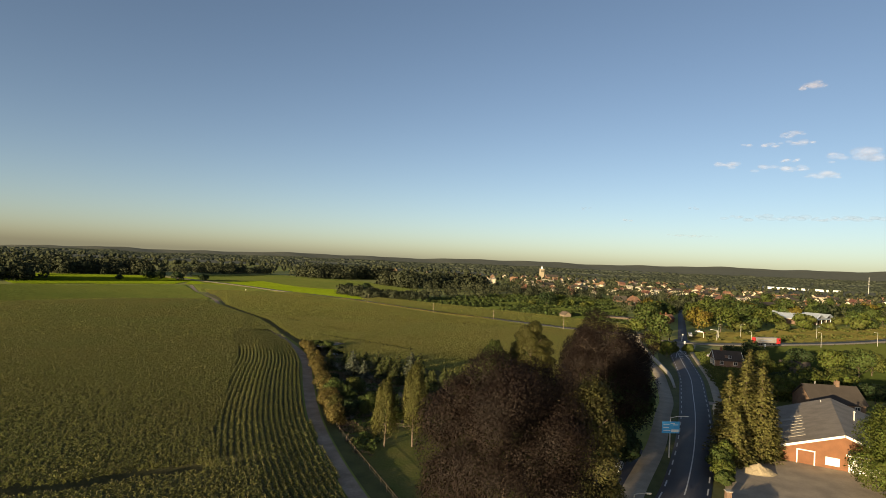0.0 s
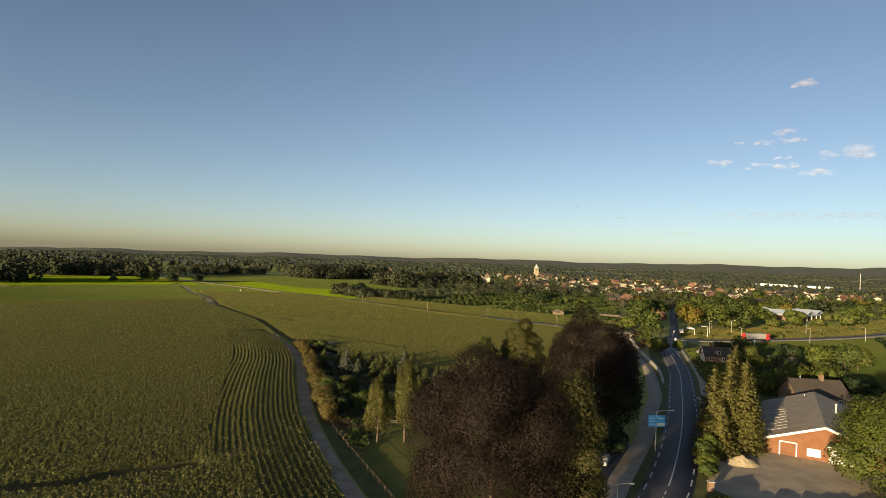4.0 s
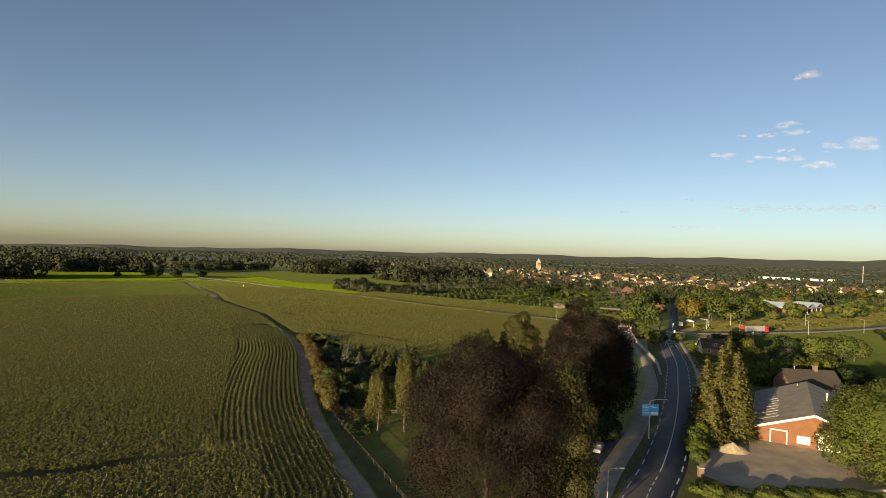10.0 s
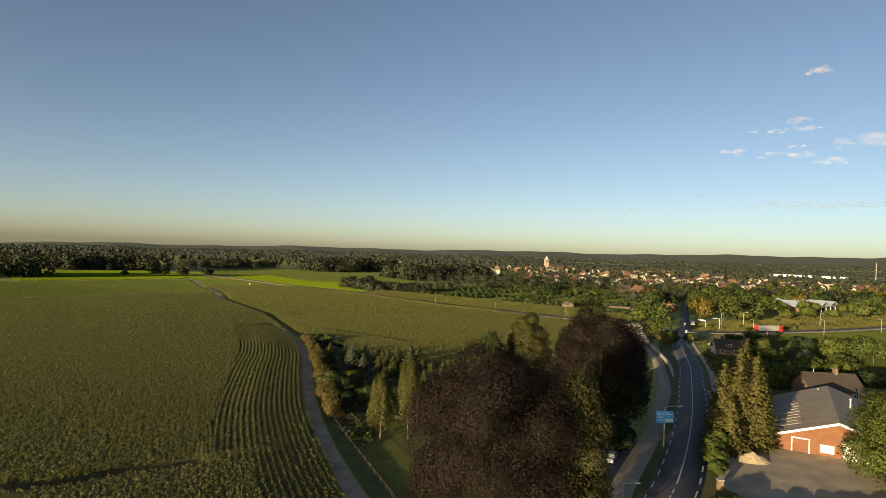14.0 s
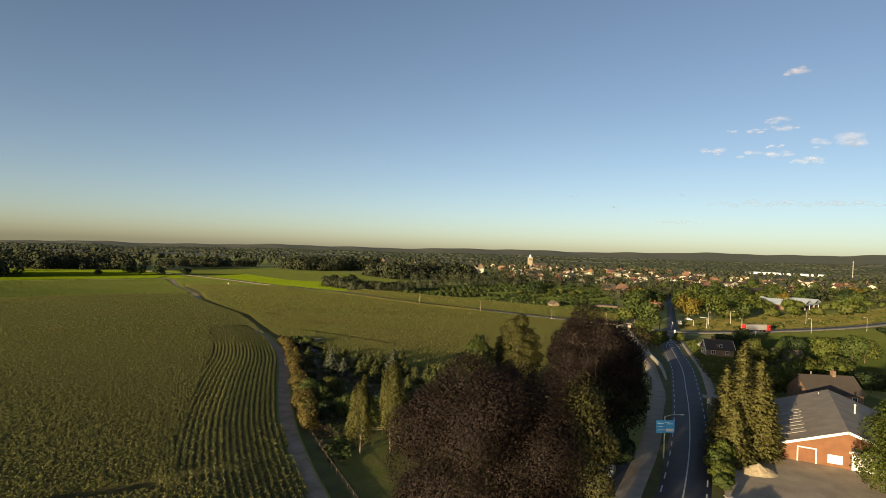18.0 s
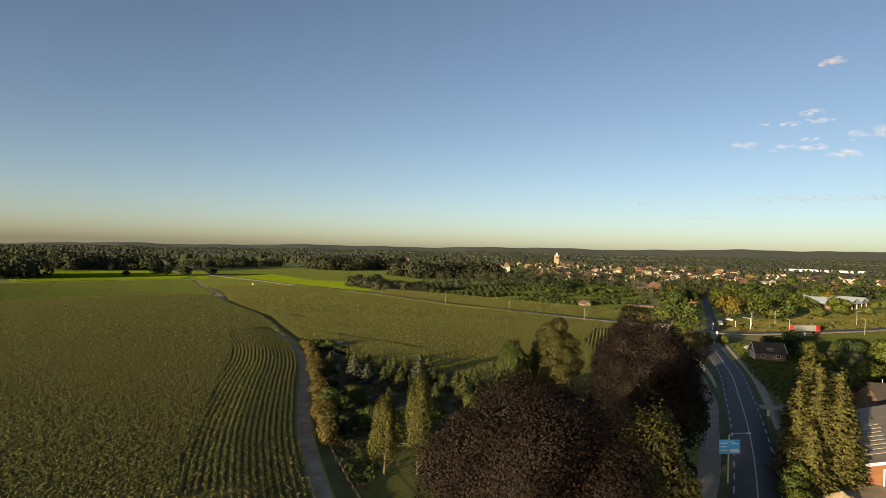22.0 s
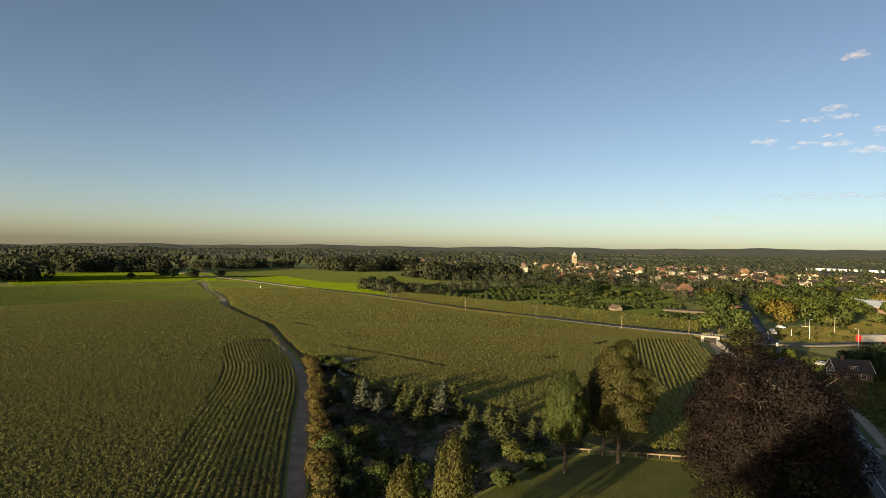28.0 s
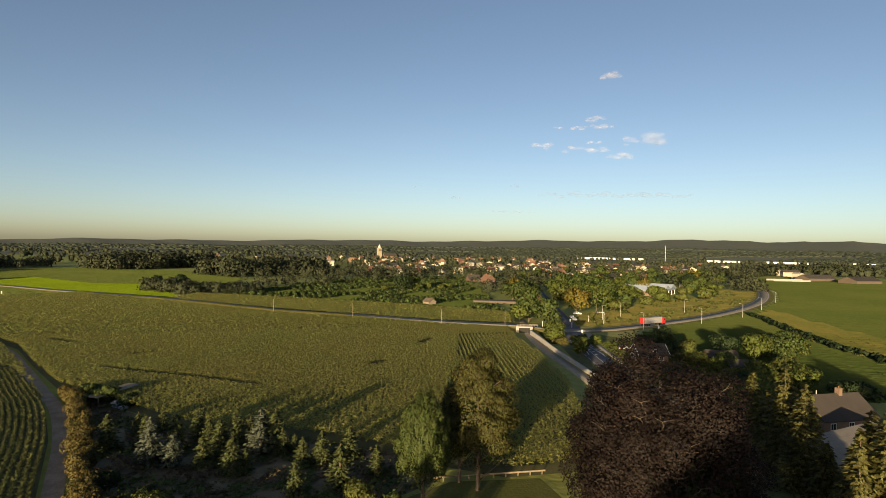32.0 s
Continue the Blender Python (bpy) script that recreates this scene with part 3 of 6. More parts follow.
maize("maize_south", x, y, rng, 2.35, 4, 1.2, "dense olive-green maize beside the southern track", low=0.66, wide=2.0)
# sown rows that follow the track
line = smooth_line(TRACK, 0.5)
nl = normals_of(line)
rx, ry, tall = [], [], []
rng = np.random.default_rng(9)
for k in range(47):
    q = line + nl * (1.6 + 1.06 * k)
    ok = inside(STRIP, q[:, 0], q[:, 1]) & (q[:, 1] > 56)
    rx.append(q[ok, 0]), ry.append(q[ok, 1]), tall.append(np.full(ok.sum(), 1.4 + 0.9 * min(1, k / 11)))
rx, ry = np.concatenate(rx), np.concatenate(ry)
rx, ry = rx + rng.normal(0, 0.07, len(rx)), ry + rng.normal(0, 0.1, len(ry))
maize("maize_rows", rx, ry, rng, np.concatenate(tall), 11, 0.46, "maize in clear curved rows, lower towards the track", low=0.42, wide=0.88)
ROWS_BRIDGE = [(58, 280), (80, 281), (73, 240), (63, 205), (51, 180), (42, 196), (45, 241)]
x, y, rng = crop(ROWS_BRIDGE, 1.35, 0.5, 16, 0.06, None, -14)
maize("maize_bridge_rows", x, y, rng, 2.2, 7, 0.5, "maize in straight rows beside the underpass", "corn_sunlit", low=0.4)
x, y, rng = crop(CORN_RIGHT, 0.76, 0.72, 6, 0.25, lambda x, y: (y < 300) & ~inside(ROWS_BRIDGE, x, y) & ~near_line(x, y, GAP_RIGHT, 1.25) & ~np.any([near_line(x, y, q, 1.4) for q in GAPS_SMALL], axis=0), 40)
maize("maize_middle", x, y, rng, 2.35, 8, 0.48, "sunlit yellow-green maize field before the bypass", "corn_sunlit", low=0.66, wide=1.1)
x, y, rng = crop(CORN_RIGHT, 1.3, 1.2, 7, 0.25, lambda x, y: (y >= 300), 40)
maize("maize_bypass", x, y, rng, 2.35, 6, 0.8, "yellow-green maize reaching the bypass road", "corn_sunlit", low=0.7, wide=1.3)
x, y, rng = crop(CORN_NORTH, 1.5, 1.0, 8, 0.15, None, 60)
maize("maize_north", x, y, rng, 2.3, 5, 0.9, "maize strip on the far side of the bypass", "corn_sunlit", low=0.75, wide=1.6)

# ---- trees ----
def lobes(rng, cx, cy, cz, rx, rz, count, small, stretch=0.85):
    """A main crown and smaller lumps on its surface: rows of x, y, z, rx, rz."""
    d = rng.normal(size=(count, 3))
    d /= np.linalg.norm(d, axis=1, keepdims=True)
    d[:, 2] = np.where(d[:, 2] < -0.6, -d[:, 2] * 0.6, d[:, 2])
    k = rng.uniform(0.62, 0.84, count)[:, None]
    c = np.c_[cx, cy, cz] + d * k * np.array([rx, rx, rz])
    r = rx * rng.uniform(small * 0.7, small * 1.25, count)
    return np.vstack([[cx, cy, cz, rx * 0.78, rz * 0.8], np.c_[c, r, r * stretch * min(1.3, rz / rx)]])


def leaves_on(blobs, count, size, rng, inner=0.3):
    area = blobs[:, 3] ** 1.3 * blobs[:, 4] ** 0.7
    pick = rng.choice(len(blobs), count, p=area / area.sum())
    b = blobs[pick]
    d = rng.normal(size=(count, 3))
    d /= np.linalg.norm(d, axis=1, keepdims=True)
    d[:, 2] = np.where((d[:, 2] < -0.5) & (rng.uniform(size=count) < 0.35), -d[:, 2], d[:, 2])
    depth = 1 - inner * rng.uniform(0, 1, count) ** 1.6 + 0.07 * rng.normal(size=count)
    c = b[:, :3] + d * depth[:, None] * np.c_[b[:, 3], b[:, 3], b[:, 4]]
    c[:, 2] = np.maximum(c[:, 2], 0.12 + 0.3 * rng.uniform(size=count))
    crown = (c - blobs[0, :3]) / np.array([blobs[0, 3], blobs[0, 3], blobs[0, 4]])
    return cards(c, d + 0.75 * rng.normal(size=(count, 3)), np.full(count, size), rng, 1.35, d + 0.7 * crown)


def trunk_and_limbs(rng, h, r, start, spread, mat, owner, limbs=7):
    part("trunk", tube([(0, 0, -0.1), (rng.normal(0, 0.1), rng.normal(0, 0.1), h * 0.35), (rng.normal(0, 0.25), rng.normal(0, 0.25), h * 0.8)], r, r * 0.35, 10), mat, owner)
    for k in range(limbs):
        a = 2 * math.pi * k / limbs + rng.uniform(-0.3, 0.3)
        z = start + (h * 0.75 - start) * k / limbs
        e = min(spread * rng.uniform(0.45, 0.72), h * 0.8 - z + 0.5)
        part("limb", tube([(0, 0, z), (math.cos(a) * e * 0.5, math.sin(a) * e * 0.5, z + e * 0.35), (math.cos(a) * e, math.sin(a) * e, z + e * 0.75)], r * 0.38, r * 0.08, 6), mat, owner)


def broadleaf(name, x, y, h, r, mat, label, seed, count=9000, size=0.55, low=0.12, lump=0.36, n_lumps=26, category="tree", group="", limbs=6, flat=1.0, taper=0.0, stretch=0.85):
    """A tree: trunk with limbs, and a crown of leaf cards on uneven lumps."""
    rng = np.random.default_rng(seed)
    owner = empty(name, x, y)
    bottom = h * low
    cz, rz = (h + bottom) / 2, (h - bottom) / 2
    v, f, soft = leaves_on(lobes(rng, 0, 0, cz, r, rz * flat, n_lumps, lump, stretch), count, size, rng)
    v[:, 2] = np.minimum(v[:, 2], h + 0.5)
    v[:, :2] *= (1 - taper * ((v[:, 2] - bottom) / (h - bottom) - 0.3))[:, None]
    mesh_object("crown", fast_mesh("crown", v, f, soft), mat, owner)
    if limbs:
        trunk_and_limbs(rng, h, 0.07 + h * (0.013 if r > 3 else 0.008), max(1.2, bottom), r, "bark", owner, limbs)
    return tagged(owner, label, category, group)


def shrub(name, x, y, h, r, mat, label, seed, count=2600, size=0.27, group="", category="shrub"):
    return broadleaf(name, x, y, h, r, mat, label, seed, count, size, 0.0, 0.42, 12, category, group, limbs=3)


def conifer_mesh(seed, h, r, count, size, droop=0.35, bare=0.05):
    """Needle fans along drooping branches that start all up the stem, longer towards the ground."""
    rng = np.random.default_rng(seed)
    fans = 14
    n = count // fans
    t = rng.uniform(0, 1, n) ** 0.62  # 1 at the ground
    reach = r * (0.05 + 0.95 * t ** 0.8) * rng.uniform(0.62, 1.14, n)
    a = np.repeat(rng.uniform(0, 2 * math.pi, n), fans)
    t, reach = np.repeat(t, fans), np.repeat(reach, fans)
    count = n * fans
    q = rng.uniform(0.12, 1.0, count) ** 0.75
    out = np.c_[np.cos(a), np.sin(a), np.full(count, -droop)]
    out /= np.linalg.norm(out, axis=1, keepdims=True)
    across = np.c_[-np.sin(a), np.cos(a), np.zeros(count)]
    rad = reach * q
    z = h * (1 - t * (1 - bare)) - droop * rad * 0.7 + 0.22 * reach * q ** 3 + 0.05 * rng.normal(size=count) + 0.1
    c = np.c_[np.cos(a) * rad, np.sin(a) * rad, np.clip(z, 0.15, h)] + across * (rng.normal(0, 0.16, count) * reach * (1.15 - q))[:, None]
    up = across * rng.normal(0, 0.6, count)[:, None] + np.array([0, 0, 1.0])
    side = np.cross(out, up)
    side /= np.linalg.norm(side, axis=1, keepdims=True)
    s = (size * rng.uniform(0.6, 1.3, count))[:, None]
    v = np.stack([c - out * s * 0.5, c - side * s * 0.3, c + out * s * 0.6, c + side * s * 0.3], 1).reshape(-1, 3)
    soft = np.c_[np.cos(a), np.sin(a), np.full(count, 0.55)] + 0.45 * rng.normal(size=(count, 3))
    soft /= np.linalg.norm(soft, axis=1, keepdims=True)
    f = np.arange(4 * count).reshape(-1, 4)
    p = v.reshape(-1, 4, 3)
    back = (np.cross(p[:, 2] - p[:, 0], p[:, 3] - p[:, 1]) * soft).sum(1) < 0
    f[back] = f[back][:, ::-1]
    return v, f, np.repeat(soft, 4, axis=0)


def conifer(name, x, y, h, r, mat, label, seed, count=2500, size=0.45, group="", droop=0.35, bare=0.05):
    owner = empty(name, x, y)
    v, f, soft = conifer_mesh(seed, h, r, count, size, droop, bare)
    mesh_object("crown", fast_mesh("crown", v, f, soft), mat, owner)
    part("trunk", tube([(0, 0, -0.1), (0, 0, h * 0.5), (0, 0, h * 0.97)], 0.06 + h * 0.013, 0.02, 7), "bark", owner)
    return tagged(owner, label, "tree", group)


broadleaf("copper_beech", 6.0, 75.2, 25.8, 11.4, "leaf_copper", "huge dark purple copper beech on the garden lawn", 11, 200000, 0.155, -0.14, 0.25, 70)
broadleaf("beech_tree", 15.6, 73.8, 24.2, 4.6, "leaf_bronze", "bronze-green leafy tree beside the copper beech", 12, 44000, 0.21, -0.15, 0.34, 30)
beech = broadleaf("copper_beech", 30.6, 122.5, 27.0, 10.2, "leaf_copper", "large dark purple copper beech with showing branches", 13, 150000, 0.175, -0.14, 0.22, 90, limbs=9, taper=-0.28)
rng = np.random.default_rng(131)
for k in range(40):  # pale forked boughs that show between the leaves
    a, z = rng.uniform(math.pi * 0.9, math.pi * 1.95), rng.uniform(0.4, 0.86)
    reach = 10.6 * math.sqrt(max(0.05, 1 - (z * 2 - 1) ** 2 * 0.85)) * 0.73
    at = Vector((math.cos(a) * reach, math.sin(a) * reach, 26.4 * z - 1.0))
    out = Vector((math.cos(a), math.sin(a), 0.9)).normalized()
    across = Vector((-math.sin(a), math.cos(a), rng.uniform(-0.2, 0.4)))
    long = rng.uniform(1.2, 2.0)
    fork = at + out * long * 0.25
    bm = tube([at - out * long * 0.9, at - out * long * 0.3 + across * 0.15, fork], 0.05, 0.035, 6)
    for sgn in (-1, 1):
        tube([fork, fork + out * long * 0.22 + across * sgn * long * 0.22, fork + out * long * 0.36 + across * sgn * long * rng.uniform(0.4, 0.6)], 0.034, 0.014, 5, bm)
    part("bough", bm, "bark", beech)
broadleaf("ivy_tree", 34.0, 119, 15.0, 5.2, "leaf_dark", "dark green tree in shade beside the cycle path", 14, 7000, 0.5, 0.02, 0.36, 24)
broadleaf("ivy_tree", 25.5, 104, 9, 3.6, "leaf_dark", "dark shaded tree at the edge of the path", 15, 4000, 0.5, 0.02, 0.36, 18)
for k, (x, y, h, r) in enumerate([(36.4, 132.5, 14.0, 4.3), (40.0, 145.5, 12.0, 4.2), (43.5, 156.0, 8.5, 3.4), (31.0, 108.5, 6.0, 2.8)]):
    broadleaf("ivy_tree", x, y, h, r, "leaf_dark", "dark green tree in shade beside the cycle path", 140 + k, 5000, 0.45, 0.02, 0.36, 20)
broadleaf("hornbeam", 19.1, 148.2, 22.0, 6.6, "leaf_olive", "tall sunlit olive-brown tree with layered branches", 16, 56000, 0.24, 0.06, 0.3, 90, taper=0.62, stretch=0.36)
broadleaf("hornbeam", 17.2, 151.6, 19.0, 4.0, "leaf_dark", "tall darker green tree behind the lawn", 17, 20000, 0.28, 0.14, 0.26, 36, taper=0.6, stretch=0.4)
broadleaf("lime_tree", 9.3, 142.6, 17.6, 4.4, "leaf_cypress", "dense egg-shaped green tree on a bare trunk", 18, 44000, 0.21, 0.14, 0.17, 90, taper=0.42, stretch=1.3)
broadleaf("poplar", -12.6, 110.5, 13.2, 2.9, "leaf_poplar", "slender olive-green poplar on the lawn", 19, 15000, 0.2, 0.0, 0.26, 44, taper=0.55, stretch=2.4, group="young poplars on the lawn")
broadleaf("poplar", -7.5, 111.5, 16.8, 2.9, "leaf_poplar", "taller olive-green poplar on the lawn", 20, 18000, 0.2, 0.0, 0.24, 50, taper=0.6, stretch=2.6, group="young poplars on the lawn")
broadleaf("oak", 74.4, 95.8, 17.0, 9.8, "leaf_oak", "broad green oak in front of the brick barn", 21, 60000, 0.27, -0.22, 0.33, 34)
for k, (x, y, h, r) in enumerate([(52.4, 112.4, 10.5, 3.8), (53.7, 117.9, 16.2, 4.2), (56.0, 116.4, 18.9, 4.5), (58.7, 115.6, 18.3, 4.3), (60.2, 116.2, 15.6, 3.6), (61.2, 122.3, 16.5, 5.0), (64.2, 130.5, 9.5, 3.6), (67.0, 136.5, 16.5, 4.6), (70.6, 143.5, 17.8, 4.8), (73.0, 149, 11.8, 4.0), (76.5, 156, 13.4, 4.2)]):
    conifer("spruce", x, y, h, r, "needle_gold", "tall sunlit olive-green spruce beside the farmyard", 30 + k, 9000, 0.52, "spruces by the yard", 0.4, 0.04)

FIRS = [(-29, 169.8, 6.6), (-25.2, 167, 4.8), (-21, 176.6, 4.6), (-20.7, 166, 4.8), (-16.1, 162, 5.6), (-16.4, 177.3, 5.2), (-14.1, 162.4, 3.5), (-12.2, 170.6, 6.8), (-9.8, 171, 6.6), (-8.5, 169.4, 3.8), (-6.5, 169.7, 2.9), (-6.9, 152.8, 4.1), (-5.5, 163.6, 4.1), (-0.5, 153.6, 6.0), (2.2, 164.7, 5.1), (-2.4, 164, 4.6), (-31.5, 178.9, 4.8), (-37.3, 178, 5.4), (-34, 185, 3.8), (-25.8, 173.9, 5.7), (-18.5, 170.5, 5.8), (-23, 180.5, 5.0), (5.5, 157, 4.2), (-30, 186, 4.0), (-14, 174.5, 4.8)]
kinds = []
for k, (mat, label) in enumerate([("needle_blue", "young bluish-grey spruce in the plantation"), ("needle", "young dark green fir in the plantation"), ("needle", "young dark green fir in the plantation")]):
    kinds.append(conifer("fir", 0, 0, 6.0, 1.95, mat, label, 50 + k, 2600, 0.34, "young firs in the plantation"))
for k, (x, y, h) in enumerate(FIRS):
    src = kinds[0] if k in (0, 1, 7) else kinds[1 + k % 2]
    s = h / 6.0
    if k in (0, 3, 4):
        src.matrix_world = pose(x, y, 0, 0, 0, 40 * k) @ Matrix.Diagonal((s * 1.45, s * 1.45, s * 1.14, 1))
    else:
        copy_thing(src, pose(x, y, 0, 0, 0, 67 * k) @ Matrix.Diagonal((s * 1.45, s * 1.45, s * 1.14, 1)) @ Matrix.Diagonal((1 / src.scale[0], 1 / src.scale[1], 1 / src.scale[2], 1)))
for k, (x, y, h, r, mat) in enumerate([(-24.3, 147, 4.8, 2.6, "leaf_yellow"), (-28.5, 139, 5.7, 2.6, "leaf_green"), (-24, 136, 5, 2.6, "leaf_green"), (-19.6, 142.5, 2.6, 2, "leaf_yellow"), (1.1, 146.2, 4.2, 2.3, "leaf_yellow"), (4.9, 143.7, 2.9, 1.8, "leaf_green"), (-6.5, 140.4, 2.4, 1.8, "leaf_green"), (-19, 130, 5, 2.4, "leaf_green"), (-22, 127, 4.2, 2.2, "leaf_dark"), (-14, 131, 4.6, 2.4, "leaf_green"), (-12, 126.5, 3.2, 1.8, "leaf_green"), (-16, 137, 3.4, 2, "leaf_dark"), (-26, 152, 3.4, 2.0, "leaf_dark"), (-33, 160, 3.0, 2.0, "leaf_dark"), (-1, 136, 3.0, 1.7, "leaf_green"), (-45, 208, 4.2, 2.6, "leaf_green"), (-50, 214, 3.6, 2.2, "leaf_green"), (-40, 205, 3.0, 2.0, "leaf_dark")]):
    shrub("shrub", x, y, h, r, mat, "yellow-green leafy shrub in the plantation" if mat == "leaf_yellow" else "green leafy shrub among the young firs", 80 + k, group="shrubs in the plantation")
# standing grass that catches the low light
def tufts(name, outline, count, height, mat, label, seed, avoid=()):
    g = np.random.default_rng(seed)
    p = np.array(outline, float)
    x, y = g.uniform(p[:, 0].min(), p[:, 0].max(), count * 3), g.uniform(p[:, 1].min(), p[:, 1].max(), count * 3)
    ok = inside(outline, x, y)
    for pts, wide in avoid:
        ok &= ~near_line(x, y, pts, wide)
    x, y = x[ok][:count], y[ok][:count]
    n = len(x)
    h = height * g.uniform(0.5, 1.3, n)
    a = g.uniform(0, math.pi, n)
    s = np.c_[np.cos(a), np.sin(a)] * (height * g.uniform(0.8, 1.6, n))[:, None]
    lean = g.normal(0, 0.25, (n, 2)) * height
    v = np.stack([np.c_[x - s[:, 0], y - s[:, 1], np.full(n, 0.02)], np.c_[x + s[:, 0], y + s[:, 1], np.full(n, 0.02)], np.c_[x + s[:, 0] * 0.7 + lean[:, 0], y + s[:, 1] * 0.7 + lean[:, 1], h], np.c_[x - s[:, 0] * 0.7 + lean[:, 0], y - s[:, 1] * 0.7 + lean[:, 1], h * 0.85]], 1).reshape(-1, 3)
    return tagged(mesh_object(name, fast_mesh(name, v, np.arange(4 * n).reshape(-1, 4)), mat), label, "grass", kind="stuff")


def swaths(name, outline, gap, height, mat, label, seed, avoid=()):
    """Grass lying in low uneven ridges across the light."""
    g = np.random.default_rng(seed)
    p = np.array(outline, float)
    way, across = np.array((0.838, -0.545)), np.array((0.545, 0.838))
    c = p.mean(0)
    r = np.linalg.norm(p - c, axis=1).max()
    long = 5.0
    u, w = np.meshgrid(np.arange(-r, r, long), np.arange(-r, r, gap))
    u, w = u.ravel(), w.ravel()
    m = c + u[:, None] * way + w[:, None] * across
    ok = inside(outline, m[:, 0], m[:, 1])
    for pts, wide in avoid:
        ok &= ~near_line(m[:, 0], m[:, 1], pts, wide)
    m = m[ok] + g.normal(0, 0.12, (ok.sum(), 2))
    k = len(m)
    a, b = m - way * long * 0.52, m + way * long * 0.52
    h = height * g.uniform(0.75, 1.25, (2, k))
    foot, lean = across * gap * 0.42, across * gap * -0.05
    v = np.stack([np.c_[a - foot, np.full(k, 0.015)], np.c_[b - foot, np.full(k, 0.015)], np.c_[b + lean, h[1]], np.c_[a + lean, h[0]], np.c_[a + lean, h[0]], np.c_[b + lean, h[1]], np.c_[b + foot, np.full(k, 0.015)], np.c_[a + foot, np.full(k, 0.015)]], 1).reshape(-1, 3)
    o = 8 * np.arange(k)[:, None]
    return tagged(mesh_object(name, fast_mesh(name, v, np.vstack([o + [0, 1, 2, 3], o + [4, 5, 6, 7]])), mat), label, "grass", kind="stuff")


swaths("dry_grass", [(118, 303), (141, 302), (176, 316), (214, 334), (264, 364), (328, 412), (398, 480), (380, 500), (310, 436), (245, 412), (204, 380), (176, 358), (158, 352), (138, 334)], 0.9, 0.3, "grass_blades", "tall dry yellow grass along the bypass", 71, [(BYPASS, 5), (ROAD, 5)])
swaths("meadow_blades", [(118, 178), (180, 150), (420, 150), (900, 350), (800, 640), (700, 700), (620, 700), (570, 672), (486, 556), (416, 472), (342, 400), (272, 351), (216, 320), (176, 301), (150, 288), (128, 262), (117, 215)], 1.6, 0.3, "green_blades", "sunlit meadow grass east of the houses", 72, [(BYPASS, 5)])
tufts("garden_blades", [(78, 168), (118, 168), (128, 200), (124, 262), (108, 262), (97, 230), (86, 198)], 9000, 0.3, "green_blades", "uncut garden grass round the villa", 73, [(ROAD, 5)])
tufts("crossing_grass", [(88, 262), (98, 258), (108, 285), (96, 288)], 2500, 0.35, "grass_blades", "dry grass at the crossing", 74, [(ROAD, 4.5), (CYCLE, 2.5)])
swaths("back_meadow_blades", [(-245, 560), (-225, 668), (-155, 585), (-60, 560), (-40, 640), (-120, 790), (-260, 860), (-330, 720)], 2.2, 0.5, "green_blades", "green pasture grass in front of far trees", 79, [(BYPASS, 7)])
swaths("lawn_blades", [(-21, 119), (-16, 107), (-9.5, 94), (-3.5, 80), (4, 67), (15, 70), (19, 90), (24, 110), (28, 130), (28, 148), (17, 150), (6, 145), (-4, 131), (-12, 120)], 0.15, 0.017, "lawn_blades", "short mown lawn grass", 80)
swaths("bright_meadow_blades", [(-480, 575), (-340, 440), (-262, 536), (-285, 660), (-345, 668), (-430, 590)], 1.1, 0.3, "bright_blades", "fresh sunlit meadow grass before the woods", 76)
swaths("far_meadow_blades", [(-255, 545), (-205, 560), (-131, 493), (-80, 446), (-60, 466), (-66, 520), (-103, 590), (-200, 670), (-290, 640)], 1.1, 0.3, "bright_blades", "fresh mown grass along the bypass", 77, [(BYPASS, 7)])
swaths("dull_meadow_blades", [(-335, 430), (-420, 400), (-340, 250), (-240, 285), (-219, 325), (-200, 349), (-176, 368), (-168, 398), (-205, 455), (-250, 531)], 1.1, 0.3, "green_blades", "meadow grass beyond the maize", 78)
swaths("corner_blades", [(-197, 456), (-131, 483), (-142, 492), (-206, 548), (-240, 558), (-248, 535), (-206, 464)], 1.2, 0.4, "green_blades", "rough grass between the track and the bypass", 81, [(BYPASS, 6), (TRACK, 2.5)])
# low weeds and tufts in the plantation
rng = np.random.default_rng(61)
PLANT = [(-26, 124), (-13, 123), (-4, 134), (6, 148), (16, 154), (12, 163), (0, 173), (-14, 181), (-27, 187), (-40, 202), (-52, 217), (-44, 185), (-36, 155)]
PLANT_SOUTH = [(-24, 123), (-17.5, 106), (-14, 105), (-13.5, 115), (-11, 124)]
ux, uy = rng.uniform(-52, 16, 46000), rng.uniform(104, 217, 46000)
ok = (inside(PLANT, ux, uy) | inside(PLANT_SOUTH, ux, uy)) & (clearing(ux, uy, 9, 14) > 0.3)
ux, uy = ux[ok], uy[ok]
c = np.c_[ux, uy, rng.uniform(0.05, 0.3, len(ux)) + 1.3 * np.clip(clearing(ux, uy, 5, 16) - 0.45, 0, 1)]
v, f = cards(c, np.c_[rng.normal(0, 0.6, (len(ux), 2)), np.ones(len(ux))], np.full(len(ux), 0.5), rng, 1.5)
v[:, 2] = np.maximum(v[:, 2], 0.02)
v, f = v.reshape(-1, 4, 3), np.arange(len(v)).reshape(-1, 4)
dry = clearing(ux, uy, 14, 15) < 0.52
dry_v = v[dry].reshape(-1, 3)
tagged(mesh_object("bracken", fast_mesh("bracken", dry_v, np.arange(len(dry_v)).reshape(-1, 4)), "bracken"), "withered brown bracken between the young firs", "weeds", kind="stuff")
v = v[~dry].reshape(-1, 3)
f = np.arange(len(v)).reshape(-1, 4)
